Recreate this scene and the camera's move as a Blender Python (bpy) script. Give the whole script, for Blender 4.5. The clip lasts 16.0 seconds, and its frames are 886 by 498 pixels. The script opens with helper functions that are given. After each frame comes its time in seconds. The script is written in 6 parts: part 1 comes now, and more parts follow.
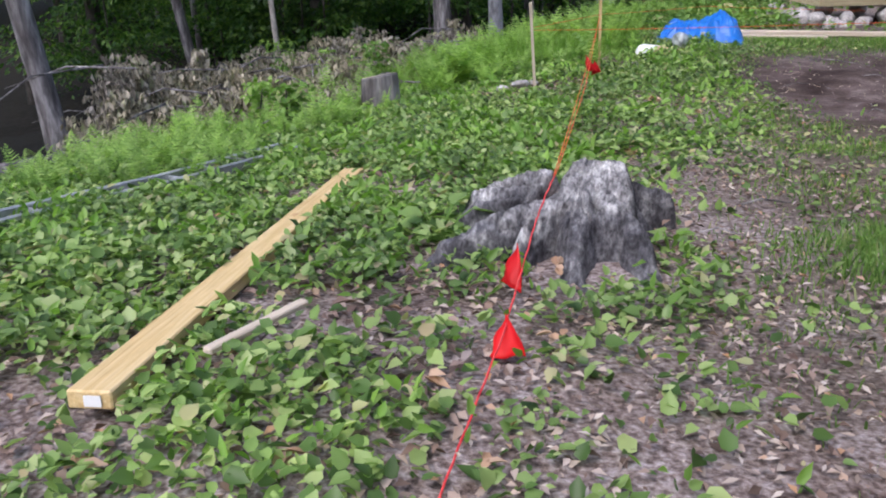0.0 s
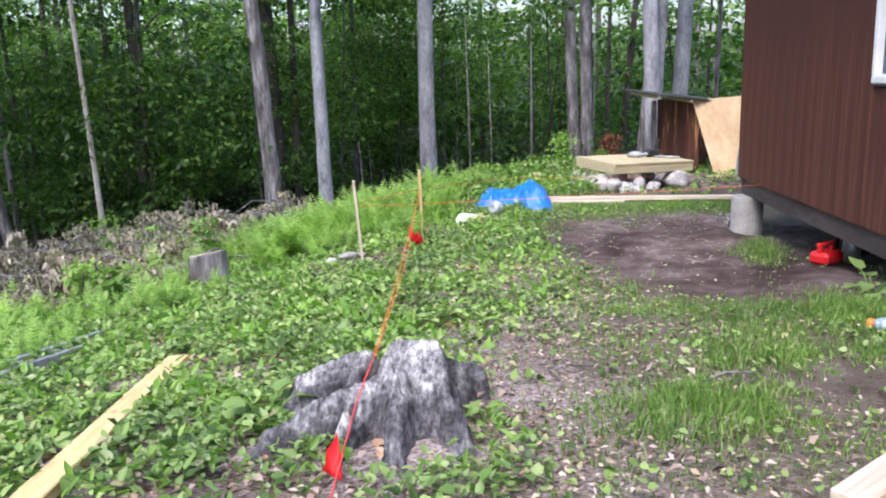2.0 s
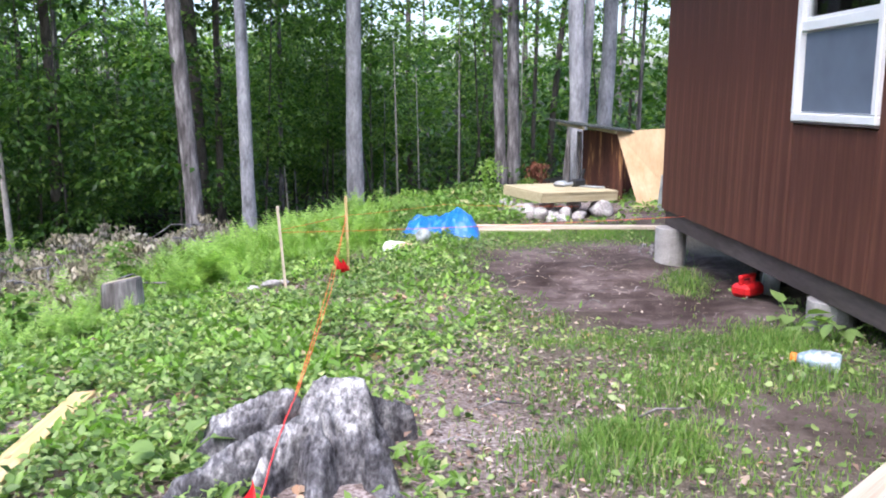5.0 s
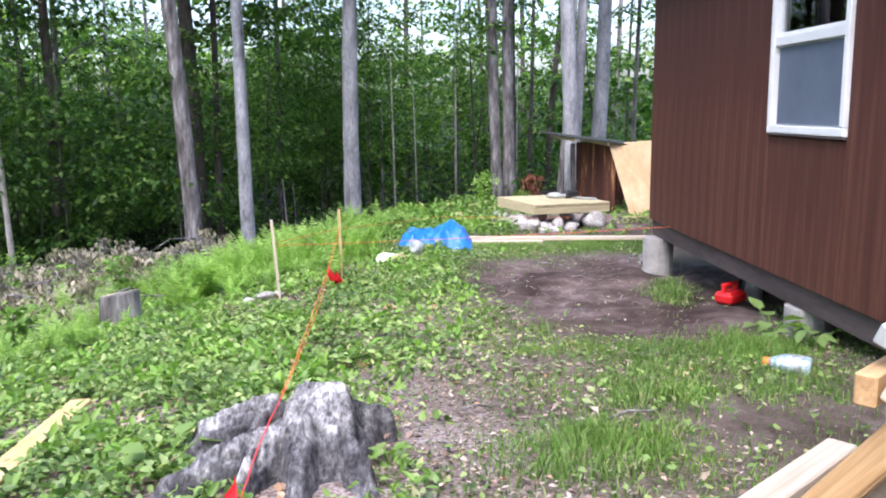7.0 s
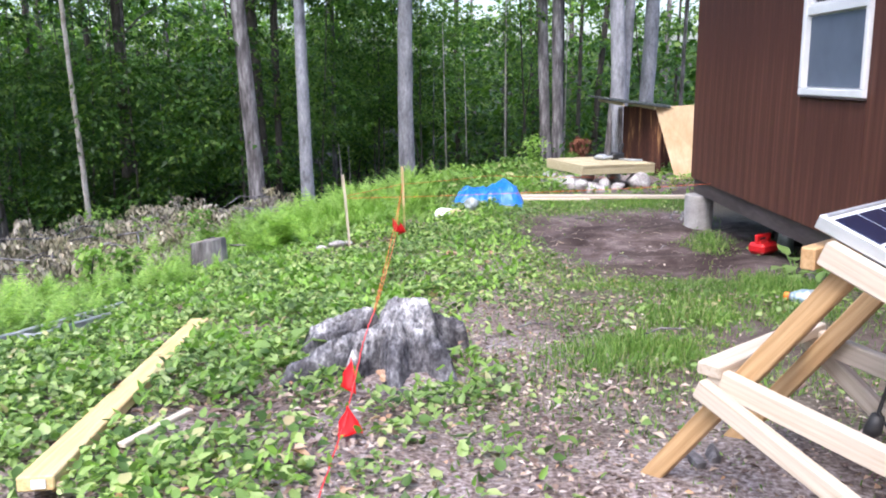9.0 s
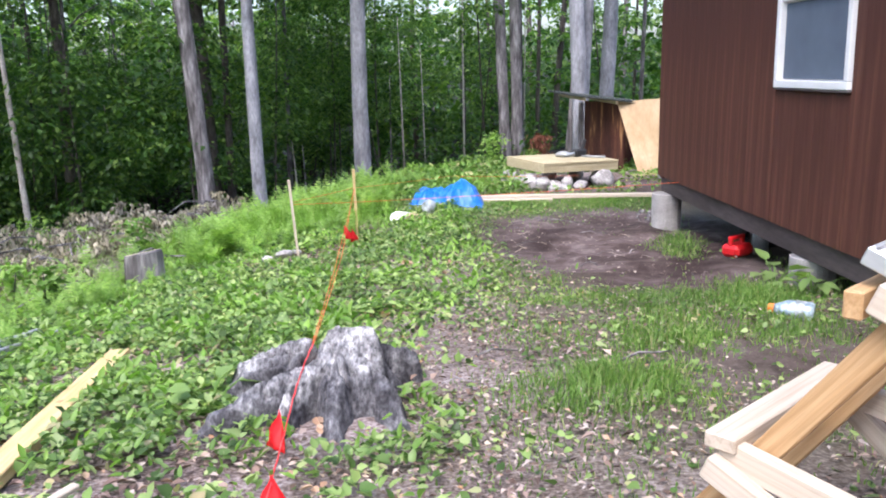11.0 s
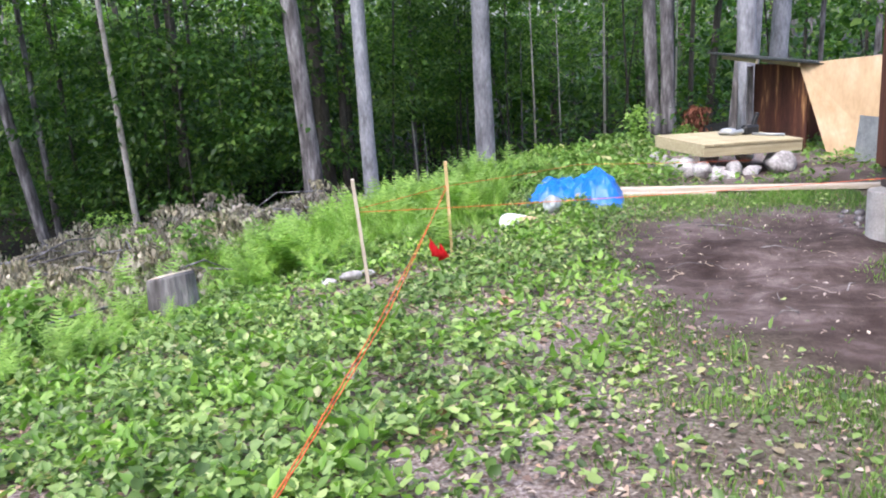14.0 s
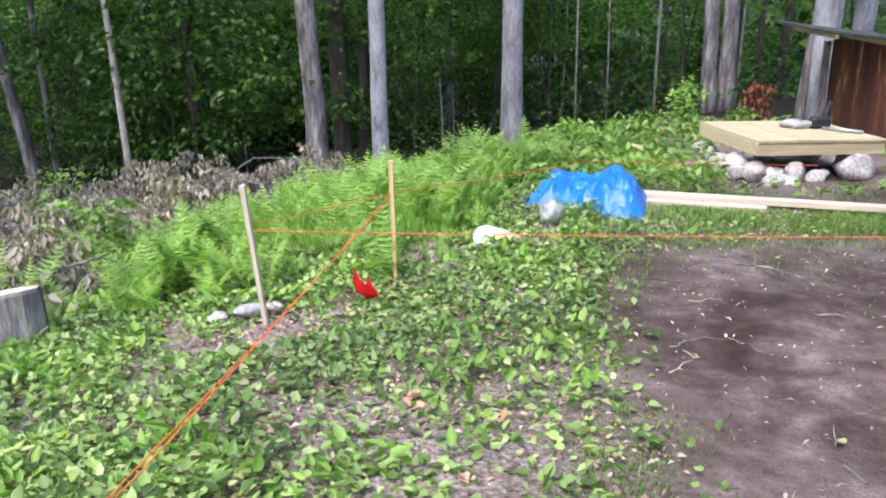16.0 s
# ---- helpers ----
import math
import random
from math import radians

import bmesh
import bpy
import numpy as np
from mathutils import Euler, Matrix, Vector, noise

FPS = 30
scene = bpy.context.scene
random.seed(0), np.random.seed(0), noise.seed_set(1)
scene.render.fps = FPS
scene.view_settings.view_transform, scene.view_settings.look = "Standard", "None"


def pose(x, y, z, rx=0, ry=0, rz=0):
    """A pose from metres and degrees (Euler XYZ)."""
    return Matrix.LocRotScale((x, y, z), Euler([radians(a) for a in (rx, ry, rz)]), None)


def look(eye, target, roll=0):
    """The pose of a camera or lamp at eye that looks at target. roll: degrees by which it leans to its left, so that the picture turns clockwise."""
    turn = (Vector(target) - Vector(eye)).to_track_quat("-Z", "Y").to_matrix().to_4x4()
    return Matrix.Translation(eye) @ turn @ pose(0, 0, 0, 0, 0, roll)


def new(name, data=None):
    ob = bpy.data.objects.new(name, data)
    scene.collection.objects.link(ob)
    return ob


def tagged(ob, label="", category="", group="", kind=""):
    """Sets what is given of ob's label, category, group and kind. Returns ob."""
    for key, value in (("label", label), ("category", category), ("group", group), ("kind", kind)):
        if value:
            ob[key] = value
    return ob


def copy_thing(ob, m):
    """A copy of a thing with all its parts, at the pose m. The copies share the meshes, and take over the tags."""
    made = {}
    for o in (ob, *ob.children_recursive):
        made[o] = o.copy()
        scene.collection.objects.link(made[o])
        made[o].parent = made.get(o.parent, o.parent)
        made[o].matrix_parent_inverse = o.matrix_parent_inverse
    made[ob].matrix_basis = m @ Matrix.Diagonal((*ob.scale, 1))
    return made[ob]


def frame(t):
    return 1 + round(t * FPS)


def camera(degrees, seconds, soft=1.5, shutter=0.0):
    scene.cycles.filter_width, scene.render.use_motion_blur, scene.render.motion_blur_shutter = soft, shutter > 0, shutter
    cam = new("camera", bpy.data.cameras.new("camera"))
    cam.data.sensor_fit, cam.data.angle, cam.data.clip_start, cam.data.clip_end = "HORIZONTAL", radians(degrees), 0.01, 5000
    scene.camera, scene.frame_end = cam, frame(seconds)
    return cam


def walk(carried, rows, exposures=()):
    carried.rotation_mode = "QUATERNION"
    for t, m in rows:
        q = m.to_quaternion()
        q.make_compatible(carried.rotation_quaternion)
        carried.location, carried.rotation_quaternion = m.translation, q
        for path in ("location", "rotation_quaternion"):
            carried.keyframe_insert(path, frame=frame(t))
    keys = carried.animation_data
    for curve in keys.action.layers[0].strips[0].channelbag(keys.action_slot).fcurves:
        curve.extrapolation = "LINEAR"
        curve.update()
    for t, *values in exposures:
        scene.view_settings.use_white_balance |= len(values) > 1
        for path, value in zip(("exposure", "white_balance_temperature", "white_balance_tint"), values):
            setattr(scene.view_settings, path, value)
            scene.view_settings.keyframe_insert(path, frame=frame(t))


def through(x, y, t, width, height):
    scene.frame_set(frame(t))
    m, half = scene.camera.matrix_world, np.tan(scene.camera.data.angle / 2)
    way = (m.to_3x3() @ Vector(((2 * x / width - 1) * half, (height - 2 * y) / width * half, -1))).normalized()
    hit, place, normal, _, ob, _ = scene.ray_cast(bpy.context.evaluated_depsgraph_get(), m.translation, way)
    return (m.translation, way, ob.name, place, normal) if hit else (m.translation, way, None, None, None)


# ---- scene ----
cam = camera(56.0, 16.0, soft=2.0)
PATH = [
    (0, (0.058, 0.497, 1.15), (-0.396, 2.288, 0.385), -2.0),
    (0.5, (0.127, 0.385, 1.236), (-0.249, 2.247, 0.611), -0.3),
    (1, (0.189, 0.302, 1.284), (-0.117, 2.2, 0.732), -0.4),
    (1.5, (0.166, 0.351, 1.29), (-0.015, 2.291, 0.837), -3.0),
    (2, (0.161, 0.391, 1.287), (0.074, 2.345, 0.869), -1.8),
    (2.5, (0.182, 0.401, 1.294), (0.168, 2.354, 0.864), -0.8),
    (3, (0.191, 0.381, 1.311), (0.229, 2.341, 0.912), -0.8),
    (5.5, (0.149, 0.528, 1.293), (0.241, 2.492, 0.931), -0.2),
    (6, (0.236, 0.499, 1.324), (0.212, 2.465, 0.956), -0.3),
    (6.5, (0.273, 0.456, 1.319), (0.31, 2.421, 0.949), -0.6),
    (7, (0.245, 0.351, 1.312), (0.332, 2.321, 0.979), -0.7),
    (7.5, (0.184, 0.176, 1.306), (0.376, 2.142, 0.996), -1.5),
    (8, (0.151, -0.006, 1.303), (0.389, 1.958, 1.009), -1.4),
    (8.5, (0.118, -0.269, 1.297), (0.176, 1.695, 0.924), 0.4),
    (9, (0.117, -0.367, 1.307), (0.095, 1.59, 0.897), -0.8),
    (11.5, (0.221, 0.554, 1.293), (0.3, 2.508, 0.872), -1.5),
    (12, (0.281, 1.0, 1.244), (0.154, 2.949, 0.813), -1.6),
    (12.5, (0.319, 1.193, 1.239), (0.118, 3.115, 0.727), -2.8),
    (13, (0.278, 1.459, 1.217), (0.196, 3.364, 0.614), -3.2),
    (13.5, (0.268, 1.876, 1.206), (0.195, 3.794, 0.643), -3.8),
    (14, (0.401, 2.242, 1.176), (0.128, 4.167, 0.709), -3.4),
    (14.5, (0.399, 2.795, 1.207), (0.104, 4.708, 0.705), -3.0),
    (15, (0.611, 3.189, 1.219), (0.374, 5.094, 0.656), -1.1),
    (15.5, (0.731, 3.573, 1.223), (0.395, 5.456, 0.639), 1.1),
    (16, (0.78, 3.959, 1.23), (0.388, 5.831, 0.645), -0.4),
]
EXPOSURES = [(t, s, 5980, 15) for t, s in ((0.0, 0.60), (0.5, 0.80), (1.5, 1.2), (3.0, 1.42), (5.5, 1.5), (9.0, 1.48), (12.5, 1.4), (16.0, 1.42))]
walk(cam, [(t, look(eye, target, roll)) for t, eye, target, roll in PATH], EXPOSURES)

# ---- light ----
world = bpy.data.worlds.new("sky")
scene.world = world
world.use_nodes = True
wn = world.node_tree.nodes
sky = wn.new("ShaderNodeTexSky")
sky.sky_type = "NISHITA"
sky.sun_disc = False
sky.sun_elevation = radians(55)
sky.sun_rotation = radians(200)
sky.air_density, sky.dust_density, sky.ozone_density = 1.0, 4.0, 1.0
wn["Background"].inputs[1].default_value = 0.19
world.node_tree.links.new(sky.outputs[0], wn["Background"].inputs[0])
sun_data = bpy.data.lights.new("sun", "SUN")
sun_data.energy, sun_data.angle, sun_data.color = 0.9, radians(35), (1.0, 0.985, 0.96)
sun = new("sun", sun_data)
sun.matrix_world = look((0, 0, 0), (0.25, 0.55, -1.0))


# ---- materials ----
def material(name, rough=0.8, metal=0.0, spec=0.3):
    m = bpy.data.materials.new(name)
    m.use_nodes = True
    n = m.node_tree.nodes
    b = n["Principled BSDF"]
    b.inputs["Roughness"].default_value = rough
    b.inputs["Metallic"].default_value = metal
    b.inputs["Specular IOR Level"].default_value = spec
    return m, n, m.node_tree.links, b


def ramp_of(n, links, source, stops):
    r = n.new("ShaderNodeValToRGB")
    while len(r.color_ramp.elements) < len(stops):
        r.color_ramp.elements.new(0.5)
    for e, (p, c) in zip(r.color_ramp.elements, stops):
        e.position, e.color = p, (*c, 1)
    links.new(source, r.inputs[0])
    return r.outputs[0]


def mixed(n, links, fac, a, b, mode="MIX"):
    x = n.new("ShaderNodeMix")
    x.data_type, x.blend_type = "RGBA", mode
    for k, v in ((0, fac), (6, a), (7, b)):
        if isinstance(v, (int, float)):
            x.inputs[k].default_value = v
        elif isinstance(v, tuple):
            x.inputs[k].default_value = (*v, 1)
        else:
            links.new(v, x.inputs[k])
    return x.outputs[2]


def noise_of(n, links, scale, detail=4, stretch=(1, 1, 1), rough=0.55, coords="Object"):
    tc = n.new("ShaderNodeTexCoord")
    mp = n.new("ShaderNodeMapping")
    mp.inputs["Scale"].default_value = stretch
    links.new(tc.outputs[coords], mp.inputs[0])
    t = n.new("ShaderNodeTexNoise")
    t.inputs["Scale"].default_value, t.inputs["Detail"].default_value, t.inputs["Roughness"].default_value = scale, detail, rough
    links.new(mp.outputs[0], t.inputs[0])
    return t.outputs[0]


def bumped(n, links, b, height, strength=0.4, dist=0.01):
    u = n.new("ShaderNodeBump")
    u.inputs["Strength"].default_value, u.inputs["Distance"].default_value = strength, dist
    links.new(height, u.inputs["Height"])
    links.new(u.outputs[0], b.inputs["Normal"])


def surface(name, stops, scale, stretch=(1, 1, 1), rough=0.8, metal=0.0, spec=0.3, bump=0.3, dist=0.005, fine=60.0, vary=0.15):
    """A procedural surface: a broad noise through a ramp, a fine grain over it, and a bump of both."""
    m, n, l, b = material(name, rough, metal, spec)
    broad = noise_of(n, l, scale, 5, stretch)
    col = ramp_of(n, l, broad, stops)
    grain = noise_of(n, l, fine, 3, stretch)
    g = ramp_of(n, l, grain, [(0.3, (1 - vary * 2,) * 3), (0.7, (1 + vary,) * 3)])
    col = mixed(n, l, 1.0, col, g, "MULTIPLY")
    info = n.new("ShaderNodeObjectInfo")
    tone = ramp_of(n, l, info.outputs["Random"], [(0, (1 - vary,) * 3), (1, (1 + vary,) * 3)])
    col = mixed(n, l, 1.0, col, tone, "MULTIPLY")
    l.new(col, b.inputs["Base Color"])
    bumped(n, l, b, grain, bump, dist)
    return m


def leafy(name, stops, rough=0.45, through=0.35, broad=None):
    """Foliage: each leaf has its own tone, and lets some light through."""
    m, n, l, b = material(name, rough, 0, 0.35)
    geo = n.new("ShaderNodeNewGeometry")
    col = ramp_of(n, l, geo.outputs["Random Per Island"], stops)
    patch = noise_of(n, l, broad or 0.6, 3)
    tone = ramp_of(n, l, patch, [(0.3, (0.72, 0.72, 0.78)), (0.7, (1.2, 1.18, 1.0))])
    col = mixed(n, l, 1.0, col, tone, "MULTIPLY")
    l.new(col, b.inputs["Base Color"])
    tr = n.new("ShaderNodeBsdfTranslucent")
    l.new(mixed(n, l, 1.0, col, (1.1, 1.25, 0.55), "MULTIPLY"), tr.inputs[0])
    ms = n.new("ShaderNodeMixShader")
    ms.inputs[0].default_value = through
    l.new(b.outputs[0], ms.inputs[1])
    l.new(tr.outputs[0], ms.inputs[2])
    l.new(ms.outputs[0], n["Material Output"].inputs[0])
    return m


def ground_material():
    m, n, l, b = material("ground", 0.95, 0, 0.15)
    att = n.new("ShaderNodeVertexColor")
    att.layer_name = "zone"
    sep = n.new("ShaderNodeSeparateColor")
    l.new(att.outputs[0], sep.inputs[0])
    broad = noise_of(n, l, 1.6, 6)
    mid = noise_of(n, l, 7, 7, rough=0.65)
    fine = noise_of(n, l, 55, 4)
    grit = noise_of(n, l, 170, 2)
    litter = ramp_of(n, l, fine, [(0.3, (0.070, 0.052, 0.047)), (0.45, (0.18, 0.145, 0.135)), (0.56, (0.285, 0.248, 0.24)), (0.7, (0.43, 0.40, 0.405))])
    soil = ramp_of(n, l, mid, [(0.3, (0.050, 0.036, 0.034)), (0.5, (0.092, 0.071, 0.068)), (0.72, (0.165, 0.137, 0.134))])
    soil = mixed(n, l, 1.0, soil, ramp_of(n, l, grit, [(0.35, (0.7, 0.7, 0.7)), (0.62, (1.12, 1.1, 1.08)), (0.75, (1.7, 1.65, 1.6))]), "MULTIPLY")
    soil = mixed(n, l, 1.0, soil, ramp_of(n, l, broad, [(0.34, (0.50, 0.45, 0.43)), (0.5, (0.95, 0.92, 0.91)), (0.64, (1.55, 1.56, 1.58))]), "MULTIPLY")
    turf = ramp_of(n, l, fine, [(0.3, (0.052, 0.044, 0.030)), (0.55, (0.125, 0.108, 0.082)), (0.75, (0.22, 0.195, 0.16))])
    # woodland floor near black: the shade under the trees is in this colour
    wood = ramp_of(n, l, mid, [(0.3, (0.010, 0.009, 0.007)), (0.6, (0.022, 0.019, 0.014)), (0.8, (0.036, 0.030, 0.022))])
    litter = mixed(n, l, 1.0, litter, ramp_of(n, l, broad, [(0.36, (0.62, 0.54, 0.50)), (0.5, (0.95, 0.90, 0.88)), (0.64, (1.16, 1.14, 1.15))]), "MULTIPLY")
    col = mixed(n, l, sep.outputs[1], litter, turf)
    col = mixed(n, l, sep.outputs[0], col, soil)
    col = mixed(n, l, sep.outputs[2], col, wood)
    l.new(col, b.inputs["Base Color"])
    bumped(n, l, b, fine, 0.7, 0.015)
    return m


def siding_material():
    """Brown stain on rough-sawn boards: even, with long faint streaks and a few worn, paler ones."""
    m, n, l, b = material("brown_stained_siding", 0.62, 0, 0.25)
    base = ramp_of(n, l, noise_of(n, l, 1.1, 4, (2.2, 2.2, 0.7)), [(0.3, (0.070, 0.027, 0.021)), (0.52, (0.090, 0.034, 0.025)), (0.72, (0.112, 0.044, 0.031))])
    streak = noise_of(n, l, 2.0, 5, (13, 13, 0.35), 0.6)
    base = mixed(n, l, 1.0, base, ramp_of(n, l, streak, [(0.28, (0.74, 0.72, 0.72)), (0.5, (1, 1, 1)), (0.66, (1.22, 1.25, 1.2))]), "MULTIPLY")
    worn = ramp_of(n, l, noise_of(n, l, 1.4, 6, (9, 9, 0.8), 0.65), [(0.60, (0, 0, 0)), (0.72, (0.6, 0.6, 0.6))])
    base = mixed(n, l, worn, base, (0.19, 0.085, 0.048))
    info = n.new("ShaderNodeObjectInfo")
    base = mixed(n, l, 1.0, base, ramp_of(n, l, info.outputs["Random"], [(0, (0.93, 0.92, 0.92)), (1, (1.07, 1.07, 1.06))]), "MULTIPLY")
    l.new(base, b.inputs["Base Color"])
    bumped(n, l, b, noise_of(n, l, 30, 4, (6, 6, 0.4)), 0.25, 0.003)
    return m


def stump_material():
    """Wood bleached silver on the broken top; bark flanks painted darker, as if shaded (the zone layer)."""
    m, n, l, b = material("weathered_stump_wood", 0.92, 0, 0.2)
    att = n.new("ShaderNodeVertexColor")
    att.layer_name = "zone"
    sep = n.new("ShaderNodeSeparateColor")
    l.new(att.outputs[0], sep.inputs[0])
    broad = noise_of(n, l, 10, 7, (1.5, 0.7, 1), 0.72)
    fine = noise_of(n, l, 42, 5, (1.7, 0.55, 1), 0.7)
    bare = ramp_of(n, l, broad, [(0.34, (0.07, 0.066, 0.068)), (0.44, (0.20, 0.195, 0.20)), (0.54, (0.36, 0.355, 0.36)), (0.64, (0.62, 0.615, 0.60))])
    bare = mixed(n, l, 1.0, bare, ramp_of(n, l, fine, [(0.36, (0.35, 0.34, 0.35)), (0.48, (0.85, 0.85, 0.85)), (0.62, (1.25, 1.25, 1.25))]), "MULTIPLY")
    # bark tone of the flanks, with the shade of the sides painted in
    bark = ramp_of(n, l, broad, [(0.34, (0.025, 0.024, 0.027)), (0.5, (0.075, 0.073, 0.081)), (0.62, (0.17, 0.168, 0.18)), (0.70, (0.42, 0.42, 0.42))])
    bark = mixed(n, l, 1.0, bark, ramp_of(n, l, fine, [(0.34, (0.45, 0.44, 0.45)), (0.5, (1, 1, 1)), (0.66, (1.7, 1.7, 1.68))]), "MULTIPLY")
    # rotten wood, its colour darkened so the hollow reads deep
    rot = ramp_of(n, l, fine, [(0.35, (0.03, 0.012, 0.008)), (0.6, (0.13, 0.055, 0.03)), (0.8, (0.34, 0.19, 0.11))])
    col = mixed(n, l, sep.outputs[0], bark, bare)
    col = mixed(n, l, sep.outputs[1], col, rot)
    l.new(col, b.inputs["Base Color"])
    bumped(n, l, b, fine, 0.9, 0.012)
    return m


M_GROUND = ground_material()
M_COVER = leafy("ground_leaves", [(0, (0.048, 0.095, 0.026)), (0.25, (0.11, 0.20, 0.055)), (0.55, (0.23, 0.355, 0.115)), (0.85, (0.335, 0.465, 0.175)), (0.96, (0.43, 0.52, 0.25)), (1, (0.44, 0.37, 0.24))], 0.38, 0.38, 1.6)
M_FRESH = leafy("fresh_weed_leaves", [(0, (0.13, 0.25, 0.045)), (0.5, (0.21, 0.39, 0.075)), (1, (0.32, 0.50, 0.13))], 0.38, 0.5, 1.6)
M_GRASS = leafy("grass", [(0, (0.085, 0.165, 0.036)), (0.5, (0.155, 0.29, 0.062)), (0.85, (0.23, 0.385, 0.10)), (1, (0.38, 0.36, 0.21))], 0.5, 0.35, 1.0)
M_FERN = leafy("fern", [(0, (0.17, 0.30, 0.065)), (0.5, (0.27, 0.44, 0.11)), (1, (0.39, 0.55, 0.18))], 0.5, 0.45, 1.0)
M_BOTTLE = surface("cloudy_blue_bottle", [(0.35, (0.16, 0.22, 0.26)), (0.5, (0.32, 0.41, 0.47)), (0.65, (0.50, 0.60, 0.66))], 22, (1, 1, 1), 0.15, spec=0.6, bump=0.1, dist=0.003, fine=30, vary=0.1)
M_BAG = surface("cloudy_plastic_film", [(0.35, (0.18, 0.21, 0.20)), (0.5, (0.32, 0.36, 0.37)), (0.7, (0.56, 0.60, 0.62))], 14, (1, 1, 1), 0.3, spec=0.5, bump=0.7, dist=0.012, fine=40, vary=0.1)
# brighter copy of the woodland leaves: light from above put into the colour
M_LITLEAF = leafy("lit_wood_leaves", [(0, (0.042, 0.095, 0.020)), (0.4, (0.092, 0.19, 0.040)), (0.8, (0.175, 0.305, 0.072)), (1, (0.33, 0.46, 0.15))], 0.4, 0.55, 0.3)
# darker copy, for the crowns and the shaded lower tiers
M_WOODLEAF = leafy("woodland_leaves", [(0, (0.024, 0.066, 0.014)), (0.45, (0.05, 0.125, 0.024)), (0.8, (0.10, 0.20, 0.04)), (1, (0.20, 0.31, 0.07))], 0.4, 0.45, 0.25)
M_DEADLEAF = leafy("dead_leaves", [(0, (0.08, 0.055, 0.048)), (0.3, (0.20, 0.135, 0.115)), (0.6, (0.34, 0.255, 0.225)), (0.9, (0.50, 0.43, 0.40)), (1, (0.46, 0.25, 0.13))], 0.8, 0.1, 2.0)
M_WILT = leafy("wilted_leaves", [(0, (0.12, 0.105, 0.085)), (0.4, (0.28, 0.25, 0.21)), (0.75, (0.46, 0.415, 0.36)), (0.93, (0.53, 0.49, 0.43)), (1, (0.28, 0.33, 0.15))], 0.8, 0.2, 1.0)
M_CHIP = leafy("wood_chips", [(0, (0.16, 0.12, 0.10)), (0.5, (0.34, 0.28, 0.25)), (1, (0.55, 0.49, 0.45))], 0.85, 0.0, 2.0)
M_TANLEAF = leafy("tan_dead_leaves", [(0, (0.30, 0.17, 0.10)), (0.5, (0.47, 0.30, 0.20)), (1, (0.60, 0.45, 0.34))], 0.8, 0.15, 2.0)
M_BARK = surface("grey_bark", [(0.34, (0.06, 0.054, 0.054)), (0.5, (0.165, 0.152, 0.155)), (0.66, (0.33, 0.315, 0.32))], 9.0, (1, 1, 0.22), 0.9, bump=0.9, dist=0.02, fine=30, vary=0.2)
M_BEECH = surface("smooth_pale_bark", [(0.32, (0.11, 0.11, 0.12)), (0.44, (0.22, 0.225, 0.25)), (0.58, (0.30, 0.305, 0.335)), (0.75, (0.41, 0.415, 0.44))], 5.0, (1, 1, 0.35), 0.85, bump=0.6, dist=0.012, fine=30, vary=0.16)
M_BIRCH = surface("birch_bark", [(0.3, (0.24, 0.21, 0.18)), (0.5, (0.42, 0.39, 0.35)), (0.8, (0.55, 0.52, 0.48))], 7.0, (1, 1, 0.5), 0.8, bump=0.4, dist=0.006, fine=40, vary=0.15)
M_DARKBARK = surface("dark_bark", [(0.3, (0.04, 0.034, 0.03)), (0.55, (0.085, 0.075, 0.066)), (0.8, (0.14, 0.125, 0.115))], 5.0, (1, 1, 0.25), 0.9, bump=0.8, dist=0.02, fine=30, vary=0.25)
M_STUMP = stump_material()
M_LUMBER = surface("fresh_pine_lumber", [(0.3, (0.50, 0.345, 0.15)), (0.5, (0.60, 0.45, 0.225)), (0.72, (0.68, 0.54, 0.31))], 5.0, (0.5, 14, 14), 0.65, bump=0.15, dist=0.002, fine=25, vary=0.08)
M_PALEWOOD = surface("pale_dry_lumber", [(0.3, (0.43, 0.35, 0.265)), (0.5, (0.54, 0.465, 0.375)), (0.75, (0.61, 0.54, 0.455))], 5.0, (0.4, 14, 14), 0.65, bump=0.15, dist=0.002, fine=25, vary=0.06)
M_TANWOOD = surface("golden_pine_lumber", [(0.3, (0.34, 0.195, 0.085)), (0.5, (0.45, 0.285, 0.14)), (0.75, (0.54, 0.37, 0.20))], 5.0, (0.4, 14, 14), 0.6, bump=0.15, dist=0.002, fine=25, vary=0.07)
M_TREATED = surface("treated_decking", [(0.3, (0.34, 0.285, 0.17)), (0.55, (0.45, 0.39, 0.25)), (0.75, (0.52, 0.465, 0.325))], 4.0, (0.4, 8, 8), 0.7, bump=0.15, dist=0.002, fine=25, vary=0.07)
M_PLY = surface("plywood_face", [(0.3, (0.36, 0.25, 0.135)), (0.55, (0.44, 0.32, 0.19)), (0.75, (0.50, 0.38, 0.25))], 3.0, (2, 2, 0.5), 0.65, bump=0.1, dist=0.002, fine=20, vary=0.06)
M_SIDING = siding_material()
M_SKIRT = surface("dark_skirt_board", [(0.3, (0.055, 0.043, 0.042)), (0.6, (0.095, 0.076, 0.074)), (0.8, (0.13, 0.105, 0.10))], 4, (2, 0.4, 2), 0.75, bump=0.2, dist=0.003, fine=25, vary=0.1)
M_CONCRETE = surface("concrete_pier", [(0.3, (0.24, 0.23, 0.225)), (0.6, (0.36, 0.345, 0.335)), (0.8, (0.44, 0.43, 0.42))], 6, (1, 1, 1), 0.9, bump=0.3, dist=0.003, fine=70, vary=0.1)
